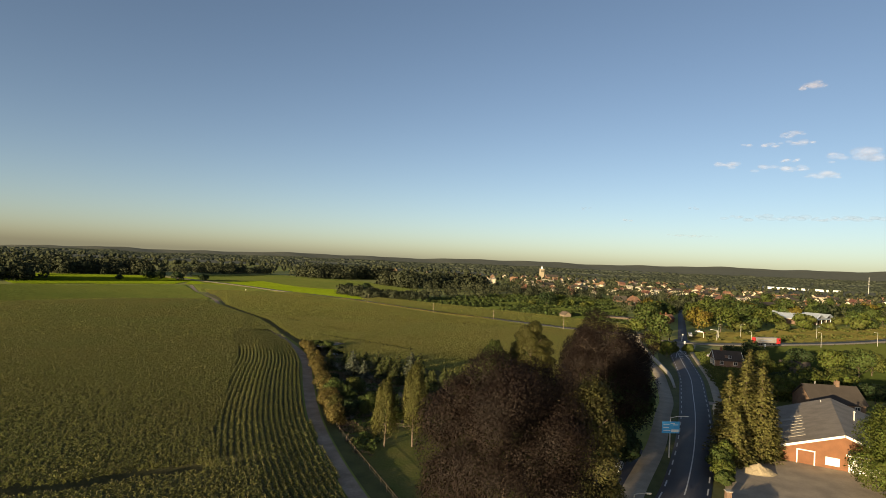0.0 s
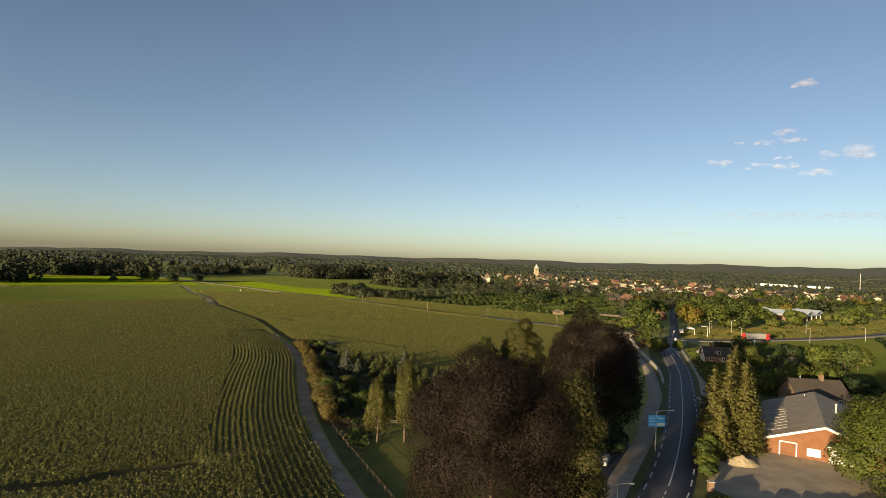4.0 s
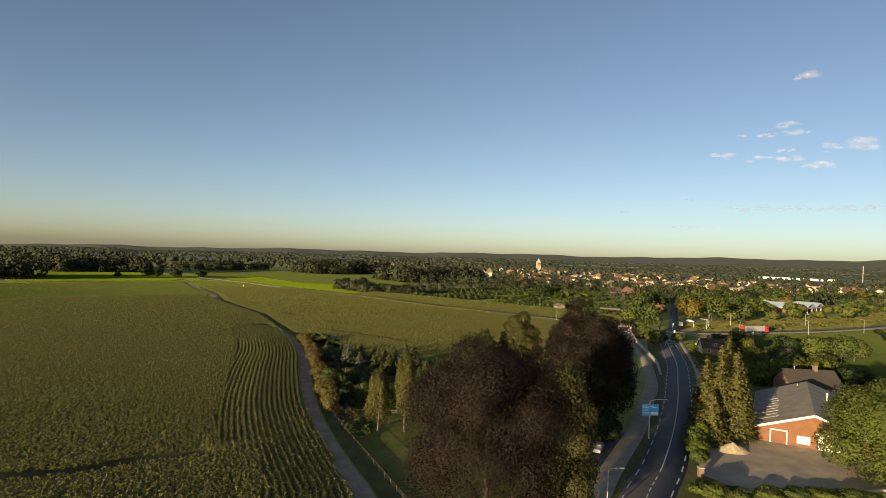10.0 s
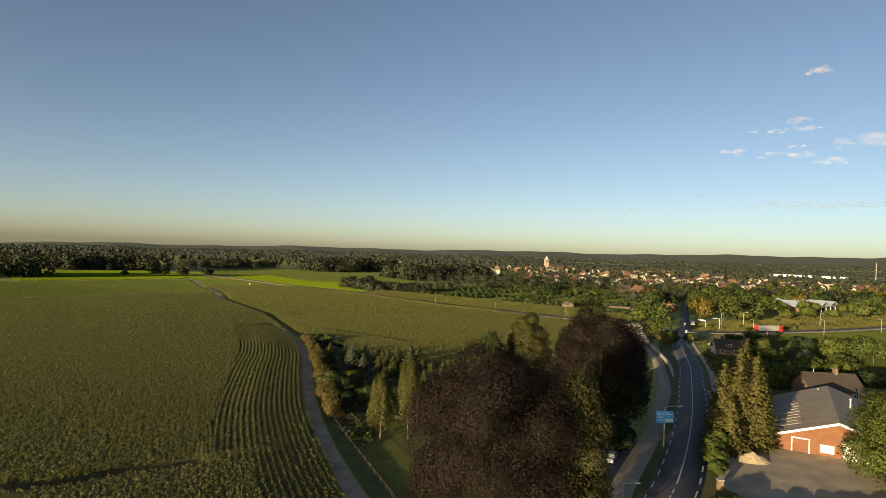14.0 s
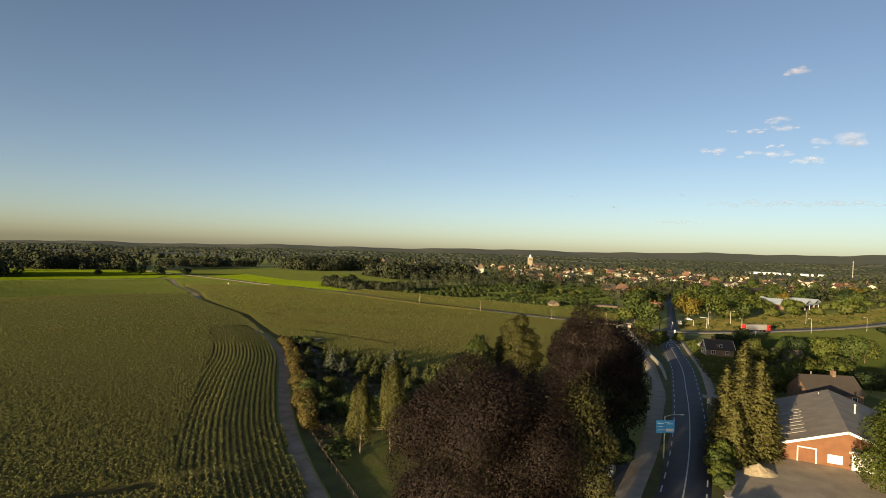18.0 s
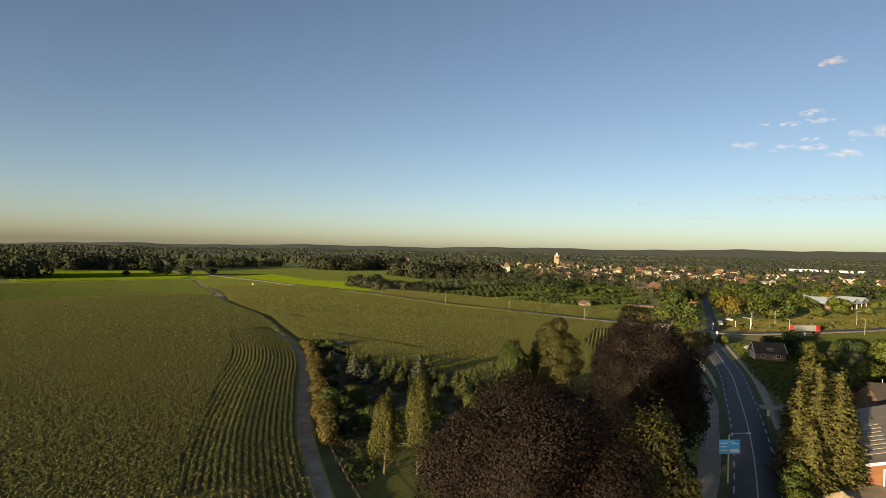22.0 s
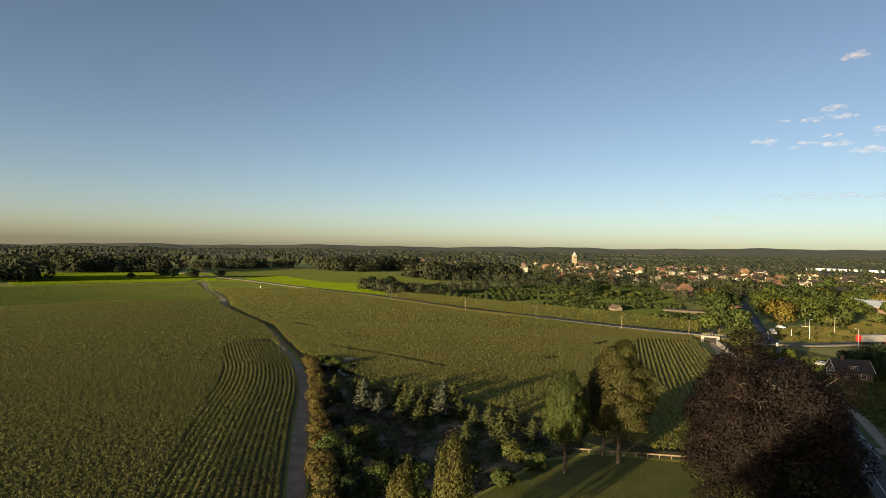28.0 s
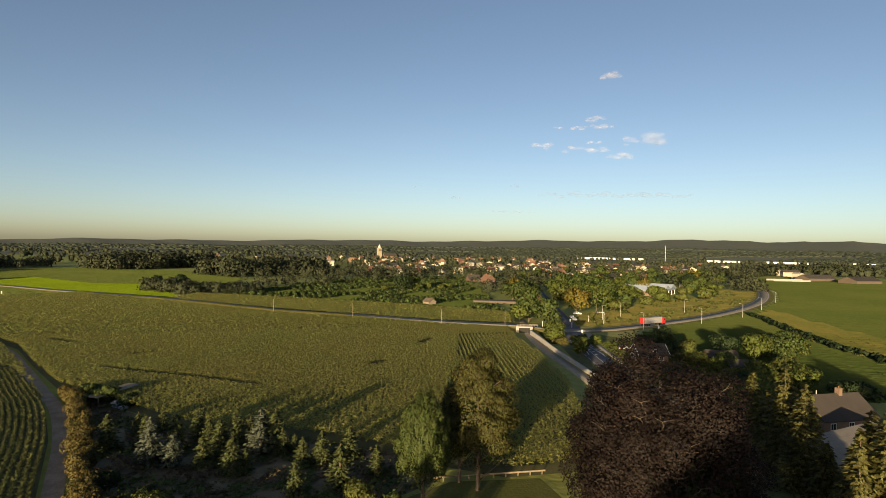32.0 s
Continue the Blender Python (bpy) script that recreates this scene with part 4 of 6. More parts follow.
tagged(mesh_object("undergrowth", fast_mesh("undergrowth", v, f), "leaf_green"), "low green weeds between the young firs", "weeds", kind="stuff")
# hedge along the track, yellow and rusty
hedge_line = smooth_line([(-23, 121.5), (-26.5, 130), (-31.5, 146), (-37.5, 165), (-43, 184), (-49, 202), (-55, 217)], 1.9)
rng = np.random.default_rng(5)
hedge = empty("hedge", -38, 168)
for k, (x, y) in enumerate(hedge_line):
    h = 4.9 * rng.uniform(0.7, 1.15) * (1 - 0.35 * k / len(hedge_line))
    v, f, soft = leaves_on(lobes(rng, x + 38 + rng.normal(0, 0.6), y - 168, h * 0.48, 1.8 * rng.uniform(0.75, 1.2), h * 0.52, 12, 0.42, 1.1), 1800, 0.24, rng)
    mesh_object("bush", fast_mesh("bush", v, f, soft), "leaf_rust" if k % 5 != 3 else "leaf_olive", hedge)
tagged(hedge, "tall rusty-yellow hedge beside the farm track", "hedge")
for k, (x, y, h, r) in enumerate([(40, 86.5, 2.2, 2.6), (45.5, 87.5, 1.1, 2.2), (50, 88, 1.0, 2.4), (54.5, 88.4, 0.9, 2.4), (59, 88.8, 1.0, 2.4), (64, 89, 1.1, 2.6), (46.3, 104.5, 3.0, 1.9), (47.5, 108, 4.0, 2.0), (49.5, 110.5, 5.0, 2.0), (45, 101.5, 2.0, 1.6)]):
    shrub("garden_bush", x, y, h, r, "leaf_green" if k % 2 else "leaf_oak", "green garden bush beside the yard", 120 + k, 2600, 0.26, "bushes round the yard")
GARDEN = [(132, 224, 9, 5, "leaf_dark"), (140, 219, 10, 5, "leaf_oak"), (147, 214, 10.5, 6, "leaf_green"), (156, 220, 10, 5, "leaf_yellow"), (150, 226, 8, 5, "leaf_dark"), (118, 196, 6, 4.5, "leaf_yellow"), (112, 188, 6, 4, "leaf_oak"), (104, 182, 6, 4, "leaf_oak"), (96, 176, 6.5, 4, "leaf_oak"), (92, 168, 5, 3.5, "leaf_oak"), (120, 184, 7, 5, "leaf_oak"), (128, 196, 7, 5, "leaf_yellow"), (122, 172, 6, 5, "leaf_dark"), (116, 222, 8, 2.5, "leaf_yellow"), (124, 244, 8, 4, "leaf_dark"), (102, 254, 4, 2.5, "leaf_oak"), (86, 236, 7, 3, "leaf_oak"), (89, 262, 9, 4, "leaf_oak"), (92, 247, 6, 3, "leaf_yellow")]
for k, (x, y, h, r, mat) in enumerate(GARDEN):
    broadleaf("garden_tree", x, y, h, r, mat, {"leaf_dark": "dark green garden tree near the houses", "leaf_yellow": "sunlit yellow-green garden tree", "leaf_oak": "leafy sunlit green garden tree near the houses", "leaf_green": "green rounded garden tree near the houses"}[mat], 150 + k, 1900, 0.55, 0.05, 0.42, 14, group="garden trees", limbs=3)
MID = [(146, 346, 15, 8, "leaf_gold"), (163, 354, 15, 10, "leaf_oak"), (175.6, 355, 7, 8, "leaf_yellow"), (108, 303.5, 13, 5.5, "leaf_green"), (106, 320, 17, 7, "leaf_green"), (190, 368, 9, 6, "leaf_green"), (216, 382, 6, 4, "leaf_yellow"), (240, 398, 8, 5, "leaf_oak"), (262, 406, 6, 4, "leaf_yellow"), (286, 412, 8, 6, "leaf_yellow"), (298, 424, 10, 6, "leaf_oak"), (312, 434, 7, 5, "leaf_green"), (112, 336, 13, 6, "leaf_green"), (102, 322, 9, 5, "leaf_oak"), (164, 395, 12, 7, "leaf_yellow"), (174, 402, 11, 6, "leaf_yellow"), (186, 400, 14, 8, "leaf_oak"), (198, 398, 15, 8, "leaf_green"), (208, 404, 14, 8, "leaf_oak"), (220, 408, 12, 7, "leaf_oak"), (232, 416, 9, 5, "leaf_yellow"), (258, 432, 9, 5, "leaf_oak"), (268, 436, 8, 5, "leaf_yellow"), (296, 448, 7, 4, "leaf_yellow"), (306, 452, 7, 4, "leaf_oak"), (330, 478, 9, 6, "leaf_green"), (344, 490, 9, 6, "leaf_oak"), (140, 420, 13, 7, "leaf_green"), (160, 440, 14, 8, "leaf_green"), (180, 430, 13, 8, "leaf_oak"), (205, 440, 14, 9, "leaf_green"), (-95, 520, 10, 6, "leaf_dark"), (-80, 532, 11, 6, "leaf_dark"), (-88, 525, 8, 5, "leaf_dark"), (-297, 575, 10, 6, "leaf_dark"), (-306, 570, 10, 6, "leaf_dark"), (-281, 582, 9.5, 6, "leaf_dark"), (-262, 600, 8, 5, "leaf_dark"), (-325, 555, 5, 3.2, "leaf_dark"), (362, 520, 12, 7, "leaf_dark"), (376, 540, 13, 8, "leaf_dark")]
for k, (x, y, h, r, mat) in enumerate(MID):
    broadleaf("roadside_tree", x, y, h, r, mat, {"leaf_dark": "dark green tree near the junction", "leaf_yellow": "golden-green sunlit tree near the junction", "leaf_gold": "broad golden autumn tree beside the junction", "leaf_green": "green roundish tree near the junction", "leaf_oak": "light green roundish tree near the junction"}[mat] if x > 60 else "lone dark tree at the meadow edge", 200 + k, 950, 1.08, 0.06, 0.42, 14, group="trees at the junction" if x > 60 else "lone field trees", limbs=3)

# more garden shrubs, copies of the garden trees
rng = np.random.default_rng(55)
garden_kinds = [o for o in scene.objects if o.name.startswith("garden_tree") and o.parent is None]
GARDEN_PLOT = [(96, 176), (104, 174), (118, 168), (128, 200), (118, 256), (110, 250), (108, 238), (104, 205)]
placed = 0
while placed < 12:
    x, y = rng.uniform(80, 128), rng.uniform(150, 256)
    if not inside(GARDEN_PLOT, np.array([x]), np.array([y]))[0] or math.hypot(x - 108, y - 227) < 8 or math.hypot(x - 100, y - 161) < 10 or math.hypot(x - 99, y - 210) < 15:
        continue
    placed += 1
    k = rng.uniform(0.4, 0.85)
    copy_thing(garden_kinds[int(rng.integers(len(garden_kinds)))], pose(x, y, 0, 0, 0, rng.uniform(0, 360)) @ Matrix.Diagonal((k, k, k, 1)))

# trees north of the bypass, round the hall and along the road into town
rng = np.random.default_rng(88)
near_kinds = [o for o in scene.objects if o.name.startswith("roadside_tree") and o.parent is None and o.matrix_world.translation.x > 60]
GROVES = [([(114, 326), (122, 328), (144, 376), (184, 484), (172, 492), (136, 412)], 16), ([(150, 392), (240, 420), (250, 440), (330, 520), (260, 560), (200, 500), (165, 430)], 46), ([(330, 470), (400, 500), (470, 600), (420, 660), (330, 540)], 34), ([(60, 470), (130, 500), (120, 540), (70, 520)], 8), ([(250, 560), (420, 660), (520, 760), (330, 760), (220, 640)], 50)]
spots = []
for poly, n in GROVES:
    p = np.array(poly)
    while n:
        x, y = rng.uniform(p[:, 0].min(), p[:, 0].max()), rng.uniform(p[:, 1].min(), p[:, 1].max())
        if not inside(poly, np.array([x]), np.array([y]))[0]:
            continue
        n -= 1
        if any(math.hypot(x - a, y - b) < 5 for a, b in spots) or bool(near_line(np.array([x]), np.array([y]), ROAD, 7)[0]):
            continue
        spots.append((x, y))
        k = rng.uniform(0.7, 1.15)
        copy_thing(near_kinds[int(rng.integers(len(near_kinds)))], pose(x, y, 0, 0, 0, rng.uniform(0, 360)) @ Matrix.Diagonal((k, k, k * rng.uniform(0.85, 1.1), 1)))

# ---- distant woods and scattered trees, joined ----
def far_rise(x, y):
    """Height of the land: flat as far as the town, then falling a little to the west and rising to a long wooded ridge in the east."""
    d = np.hypot(x, y)
    t = np.clip((d - 1500) / 3300, 0, 1) ** 1.4
    side = x / np.maximum(y, 0.35 * d)
    top = np.clip(54 + 60 * np.minimum(side, 0.78) / 0.78, -30, 150) + 5 * np.sin(side * 17) + 3 * np.sin(side * 41 + 1) + 2 * np.sin(side * 90 + d * 0.002)
    return t * top


def far_trees(name, x, y, h, r, clumps, rng, label, mat="far_leaf", core=0):
    """Trees of one wood in one mesh: soft leaf masses, with cores of uneven round lumps when core is 1 (coarse) or 2 (fine)."""
    n = len(x)
    z0 = far_rise(x, y)
    ob = None
    if clumps:
        k = np.repeat(np.arange(n), clumps)
        m = len(k)
        d = rng.normal(size=(m, 3))
        d /= np.linalg.norm(d, axis=1, keepdims=True)
        under = d[:, 2] < -0.15
        d[under, :2] /= np.linalg.norm(d[under, :2], axis=1, keepdims=True) + 1e-6
        wob = rng.uniform(0.72, 1.08, m)[:, None]
        c = np.c_[x[k], y[k], z0[k] + h[k] * (0.52 if clumps > 4 else -0.1)] + d * wob * np.c_[r[k], r[k], h[k] * 0.48]
        size = r[k] * (2.7 / math.sqrt(clumps) + (0.12 if clumps < 60 else 0.04)) * (0.55 if core else 1.0)
        v, f, soft = cards(c, d + 0.5 * rng.normal(size=(m, 3)), size, rng, 1.2, d)
        v[:, 2] = np.maximum(v[:, 2], np.repeat(z0[k], 4) + 0.05)
        ob = mesh_object(name, fast_mesh(name, v, f, soft), mat)
    if core:
        bm = bmesh.new()
        bmesh.ops.create_icosphere(bm, subdivisions=core, radius=1.0)
        unit = np.array([p.co for p in bm.verts])
        tri = np.array([[p.index for p in q.verts] for q in bm.faces])
        bm.free()
        u = len(unit)
        low = unit[:, 2] < -0.1
        shape = unit.copy()
        shape[low, :2] /= np.linalg.norm(unit[low, :2], axis=1, keepdims=True) + 0.25
        lump = 1 + 0.16 * rng.normal(size=(n, u))[:, :, None]
        p = shape[None] * lump * np.stack([r, r, h * (0.47 if clumps > 4 else 0.4)], 1)[:, None] * 0.93 + np.stack([x, y, z0 + h * (0.5 if clumps > 4 else 0.1)], 1)[:, None]
        nn = np.repeat(unit[None], n, 0) + (0.35 if clumps else 0.12) * rng.normal(size=(n, u, 3))
        if clumps < 5:
            nn = 0.6 * nn + np.array([0, 0, 0.55])
        nn /= np.linalg.norm(nn, axis=2, keepdims=True)
        t = (tri[None] + (u * np.arange(n))[:, None, None]).reshape(-1, 3)
        made = mesh_object("inner_foliage" if ob else name, fast_mesh(name, p, t, nn), mat, ob)
        ob = ob or made
    return tagged(ob, label, "woods", kind="stuff")


OPEN = [[(330, 380), (420, 150), (900, 350), (1000, 560), (760, 700), (640, 730), (520, 600)], CORN_LEFT, CORN_RIGHT, CORN_NORTH, [(-335, 430), (-420, 400), (-340, 250), (-236, 285), (-160, 372), (-205, 455), (-250, 531)], [(-480, 575), (-340, 440), (-262, 536), (-285, 660), (-345, 668), (-430, 590)], [(-262, 536), (-131, 480), (-62, 470), (-40, 640), (-120, 790), (-260, 860), (-330, 720)]]
rng = np.random.default_rng(77)
# woods seen as bands: two ends, depth, height, number
BANDS = [((-395, 440), (-350, 480), 60, 17, 40), ((-430, 600), (-352, 682), 70, 18, 110), ((-340, 780), (-310, 820), 30, 15, 14), ((-308, 825), (-270, 878), 30, 14, 14), ((-225, 850), (-190, 800), 20, 14, 10), ((-190, 800), (-84, 925), 70, 19, 130), ((-104, 512), (-70, 478), 12, 9, 44), ((-70, 468), (-20, 486), 13, 8, 70), ((-60, 662), (51, 755), 60, 19, 110), ((-12, 520), (50, 552), 45, 9, 14), ((50, 560), (110, 640), 60, 7, 14), ((60, 690), (330, 820), 60, 9, 70), ((150, 470), (420, 620), 50, 10, 70), ((690, 740), (1010, 800), 70, 17, 150), ((540, 690), (690, 740), 40, 12, 40), ((-760, 700), (-470, 720), 60, 14, 80)]
bx, by, bh = [], [], []
for (x0, y0), (x1, y1), deep, h, n in BANDS:
    s = rng.uniform(0, 1, n)
    away = np.array((-(y1 - y0), x1 - x0)) / math.hypot(x1 - x0, y1 - y0)
    o = rng.uniform(0, deep, n)
    bx.append(x0 + (x1 - x0) * s + away[0] * o), by.append(y0 + (y1 - y0) * s + away[1] * o), bh.append(h * rng.uniform(0.62, 1.1, n))
bx, by, bh = (np.concatenate(q) for q in (bx, by, bh))
far_trees("woodland", bx, by, bh, bh * rng.uniform(0.4, 0.58, len(bh)), 120, rng, "dark green woods beyond the fields")
n = 9000
a = rng.uniform(-1.1, 1.15, n)
d = 620 * (1900 / 620) ** rng.uniform(0, 1, n)
x, y = d * np.sin(a), d * np.cos(a)
wood = clearing(x, y, 300, 31)
town = (np.abs(np.degrees(a) - 17) < 20) & (d > 620)
keep = np.where(town, rng.uniform(size=n) < 0.42, (wood > np.where(x < -0.1 * y, 0.55, 0.47)) & (rng.uniform(size=n) < 0.62))
for poly in OPEN:
    keep &= ~inside(poly, x, y)
x, y, d, low = x[keep], y[keep], d[keep], town[keep]
h = rng.uniform(7, 15, len(x)) * np.where(low, 0.85, 1.0) * np.where(x < -0.25 * y, 0.9, 1.0)
r, near = h * rng.uniform(0.34, 0.5, len(x)), d < 1000
far_trees("scattered_woodland", x[near], y[near], h[near], r[near], 90, rng, "dark green trees between fields and houses")
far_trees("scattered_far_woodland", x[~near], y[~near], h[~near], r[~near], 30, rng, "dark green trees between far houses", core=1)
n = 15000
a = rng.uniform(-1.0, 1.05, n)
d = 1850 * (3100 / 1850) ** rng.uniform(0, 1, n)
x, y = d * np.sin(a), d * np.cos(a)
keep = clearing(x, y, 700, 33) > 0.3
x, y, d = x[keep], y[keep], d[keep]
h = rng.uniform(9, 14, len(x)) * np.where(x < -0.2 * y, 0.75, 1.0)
far_trees("far_woodland", x, y, h, h * rng.uniform(0.5, 0.85, len(x)) * (d / 1850), 0, rng, "endless dark woods towards the horizon, haze in their colour", "far_hazy_wood", core=1)
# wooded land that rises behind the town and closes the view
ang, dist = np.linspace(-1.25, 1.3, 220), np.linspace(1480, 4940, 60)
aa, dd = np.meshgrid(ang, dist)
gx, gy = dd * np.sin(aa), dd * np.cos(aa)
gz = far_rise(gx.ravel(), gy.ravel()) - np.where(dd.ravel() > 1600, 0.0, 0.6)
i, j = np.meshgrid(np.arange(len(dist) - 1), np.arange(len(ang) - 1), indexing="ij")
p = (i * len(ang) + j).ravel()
tagged(mesh_object("backdrop", fast_mesh("backdrop", np.c_[gx.ravel(), gy.ravel(), gz], np.c_[p, p + 1, p + 1 + len(ang), p + len(ang)]), "ridge"), "low wooded ridge along the horizon, haze in its colour", "backdrop", kind="structure")

# ---- buildings ----
def gable_prism(w, d, eave, ridge, bm=None, over=0.0, thick=0.0):
    """A body with a gable at each end of y; or, with thick, its two roof slopes."""
    bm = bm or bmesh.new()
    if not thick:
        pts = [(-w / 2, 0), (w / 2, 0), (w / 2, eave), (0, ridge), (-w / 2, eave)]
        a, b = ([bm.verts.new((x, y, z)) for x, z in pts] for y in (-d / 2, d / 2))
        bm.faces.new(a), bm.faces.new(b[::-1])
        for k in range(5):
            bm.faces.new((a[k], b[k], b[(k + 1) % 5], a[(k + 1) % 5]))
    else:
        run, rise = w / 2, ridge - eave
        ex = run + over
        ez = ridge - rise * ex / run
        pts = [(-ex, ez), (0, ridge), (ex, ez), (ex, ez + thick), (0, ridge + thick * 1.2), (-ex, ez + thick)]
        a, b = ([bm.verts.new((x, y, z)) for x, z in pts] for y in (-d / 2 - over, d / 2 + over))
        for q in ((0, 1, 4, 5), (1, 2, 3, 4)):
            bm.faces.new([a[i] for i in q]), bm.faces.new([b[i] for i in q][::-1])
        for k in range(6):
            bm.faces.new((a[k], b[k], b[(k + 1) % 6], a[(k + 1) % 6]))
    bmesh.ops.recalc_face_normals(bm, faces=bm.faces)
    return bm


def window(owner, x, y, z, w, h, face="front", frame_mat="white", sash=True):
    """A framed window standing 3 cm proud of its wall: frame, pane, glazing bar."""
    turn = {"front": 0, "right": 90, "back": 180, "left": -90}[face]
    at = pose(x, y, z, 0, 0, turn)
    bm = bmesh.new()
    for sx, sz, dx, dz in ((w + 0.16, 0.09, 0, h / 2 + 0.03), (w + 0.16, 0.09, 0, -h / 2 - 0.03), (0.09, h, w / 2 + 0.03, 0), (0.09, h, -w / 2 - 0.03, 0)):
        box((sx, 0.1, sz), (dx, 0, dz), 0, 0, bm)
    bm.transform(at)
    fr = part("window", bm, frame_mat, owner)
    bm = box((w, 0.05, h))
    bm.transform(at)
    part("pane", bm, "glass", fr)
    if sash:
        bm = box((0.06, 0.085, h))
        bm.transform(at)
        part("glazing_bar", bm, frame_mat, fr)
    return fr


def house(name, x, y, turn, w, d, eave, ridge, wall, roof, label, detail=1, group="", chimney=True):
    owner = empty(name, x, y, 0, turn)
    part("wall", gable_prism(w, d, eave, ridge - 0.05), wall, owner)
    part("roof", gable_prism(w, d, eave, ridge, over=0.45, thick=0.22), roof, owner)
    if detail:
        for k in range(max(1, int(w / 4))):
            window(owner, -w / 2 + (k + 0.5) * w / max(1, int(w / 4)), -d / 2 - 0.02, eave * 0.55, 1.3, 1.3, sash=detail > 1)
        if detail > 1:
            window(owner, 0, -d / 2 - 0.02, eave + (ridge - eave) * 0.38, 1.1, 1.2)
            for k in range(max(1, int(d / 4))):
                window(owner, -w / 2 - 0.02, -d / 2 + (k + 0.5) * d / max(1, int(d / 4)), eave * 0.55, 1.2, 1.2, "left")
    if chimney:
        part("chimney", box((0.8, 0.8, 1.8), (0, d * 0.2, ridge + 0.5), 0.04), "brick", owner)
    return tagged(owner, label, "house", group)


# brick barn at the yard
BW, BD, BE, BR = 21.0, 37.0, 2.6, 6.45
bturn = -29.7
c, s = math.cos(radians(bturn)), math.sin(radians(bturn))
bx0, by0 = 62.8, 116.8
ox, oy = bx0 + c * BW / 2 - s * BD / 2, by0 + s * BW / 2 + c * BD / 2
barn = empty("barn", ox, oy, 0, bturn)
part("wall", gable_prism(BW, BD, BE, BR - 0.05), "brick", barn)
roof = part("roof", gable_prism(BW, BD, BE, BR, over=0.4, thick=0.2), "roof_grey", barn)
slope = math.atan2(BR - BE, BW / 2)
for k in range(8):  # pale roof-light sheets on the slope towards the road
    bm = box((2.2 if k % 2 else 4.4, 1.5, 0.05), (0, 0, 0))
    px_ = -BW / 2 + (3.3 if k % 2 else 2.5)
    bm.transform(pose(px_, -BD / 2 + 5 + 2.6 * k, BE + (px_ + BW / 2) * math.tan(slope) + 0.245, 0, -math.degrees(slope), 0))
    part("roof_sheet", bm, "roof_light", roof, "pale weathered sheet in the roof")
for sgn in (-1, 1):
    bm = box((BW / 2 + 0.75, 0.12, 0.42))
    bm.transform(pose(sgn * (BW / 4 + 0.12), -BD / 2 - 0.48, (BE + BR) / 2 - 0.02, 0, sgn * math.degrees(slope), 0))
    part("bargeboard", bm, "white", barn, "white painted gable board")
fy = -BD / 2
bm = bmesh.new()
for sx, sz, dx, dz in ((0.2, 2.6, -1.4, 1.3), (0.2, 2.6, 1.4, 1.3), (3.0, 0.2, 0, 2.6)):
    box((sx, 0.12, sz), (-BW / 2 + 4.5 + dx, fy - 0.05, dz), 0, 0, bm)
gate = part("doorway", bm, "white", barn, "white frame of a bricked-up gateway")
part("infill", box((2.6, 0.06, 2.5), (-BW / 2 + 4.5, fy - 0.03, 1.35)), "brick", gate)
part("shutter", box((2.2, 0.1, 1.5), (-BW / 2 + 8.7, fy - 0.04, 1.35), 0.03), "white", barn, "white closed window shutter")
door = part("garage_door", box((4.6, 0.1, 2.6), (-BW / 2 + 13.4, fy - 0.05, 1.32), 0.03), "white", barn, "white sectional garage door")
for k in range(3):
    part("panel_joint", box((4.5, 0.04, 0.04), (-BW / 2 + 13.4, fy - 0.11, 0.7 + 0.65 * k)), "steel", door)
part("fascia", box((5.4, 0.3, 0.35), (-BW / 2 + 13.4, fy - 0.14, 3.05), 0.02), "white", barn)
part("window_band", box((4.8, 0.06, 0.5), (-BW / 2 + 13.4, fy - 0.03, 3.6)), "glass", barn)
flue = part("flue", tube([(3.2, 2, 4.9), (3.2, 2, 7.2)], 0.16, 0.16, 10), "steel", roof, "steel flue pipe on the roof")
part("cowl", tube([(3.2, 2, 7.2), (3.2, 2, 7.5)], 0.3, 0.12, 10), "steel", flue)
part("gutter", box((0.18, BD, 0.16), (-BW / 2 - 0.45, 0, BE - 0.15), 0.03), "steel", barn)
part("vent_pipe", tube([(-2.0, BD / 2 - 3, 5.0), (-2.0, BD / 2 - 3, 6.4)], 0.1, 0.1, 8), "steel", roof)
tagged(barn, "low red-brick barn with grey corrugated roof", "barn")

farm = house("farmhouse", 103, 163, -4, 9.5, 13.5, 3.0, 6.6, "brick_brown", "roof_brown", "brown-roofed farmhouse behind the brick barn", 2, chimney=False)
farm.matrix_world = pose(100.9, 160.4, 0, 0, 0, 88)
stack = part("chimney", box((1.1, 0.9, 2.0), (0.0, -2.0, 7.0), 0.05), "brick_brown", farm, "square brick chimney")
part("pot", tube([(0, -2.0, 8.0), (0, -2.0, 8.35)], 0.16, 0.13, 8), "brick", stack)
part("vent_pipe", tube([(0.2, 3.5, 6.4), (0.2, 3.5, 7.6)], 0.09, 0.09, 8), "steel", farm)
part("bargeboard", box((0.12, 0.12, 3.6), (0, -7.1, 4.9), 0.01), "white", farm)
villa = house("villa", 105.5, 227, 80, 7, 9.5, 2.7, 5.6, "brick_brown", "roof_brown", "brown brick house with tiled roof by the road", 2)
part("gable_panel", box((6.6, 0.06, 2.5), (0, 4.79, 1.3), 0.02), "yellow_wall", villa, "pale rendered gable wall")
for k in range(2):
    window(villa, -1.6 + 3.2 * k, 4.84, 1.4, 1.2, 1.3, "back")
window(villa, 0, 4.80, 3.6, 1.1, 1.1, "back")
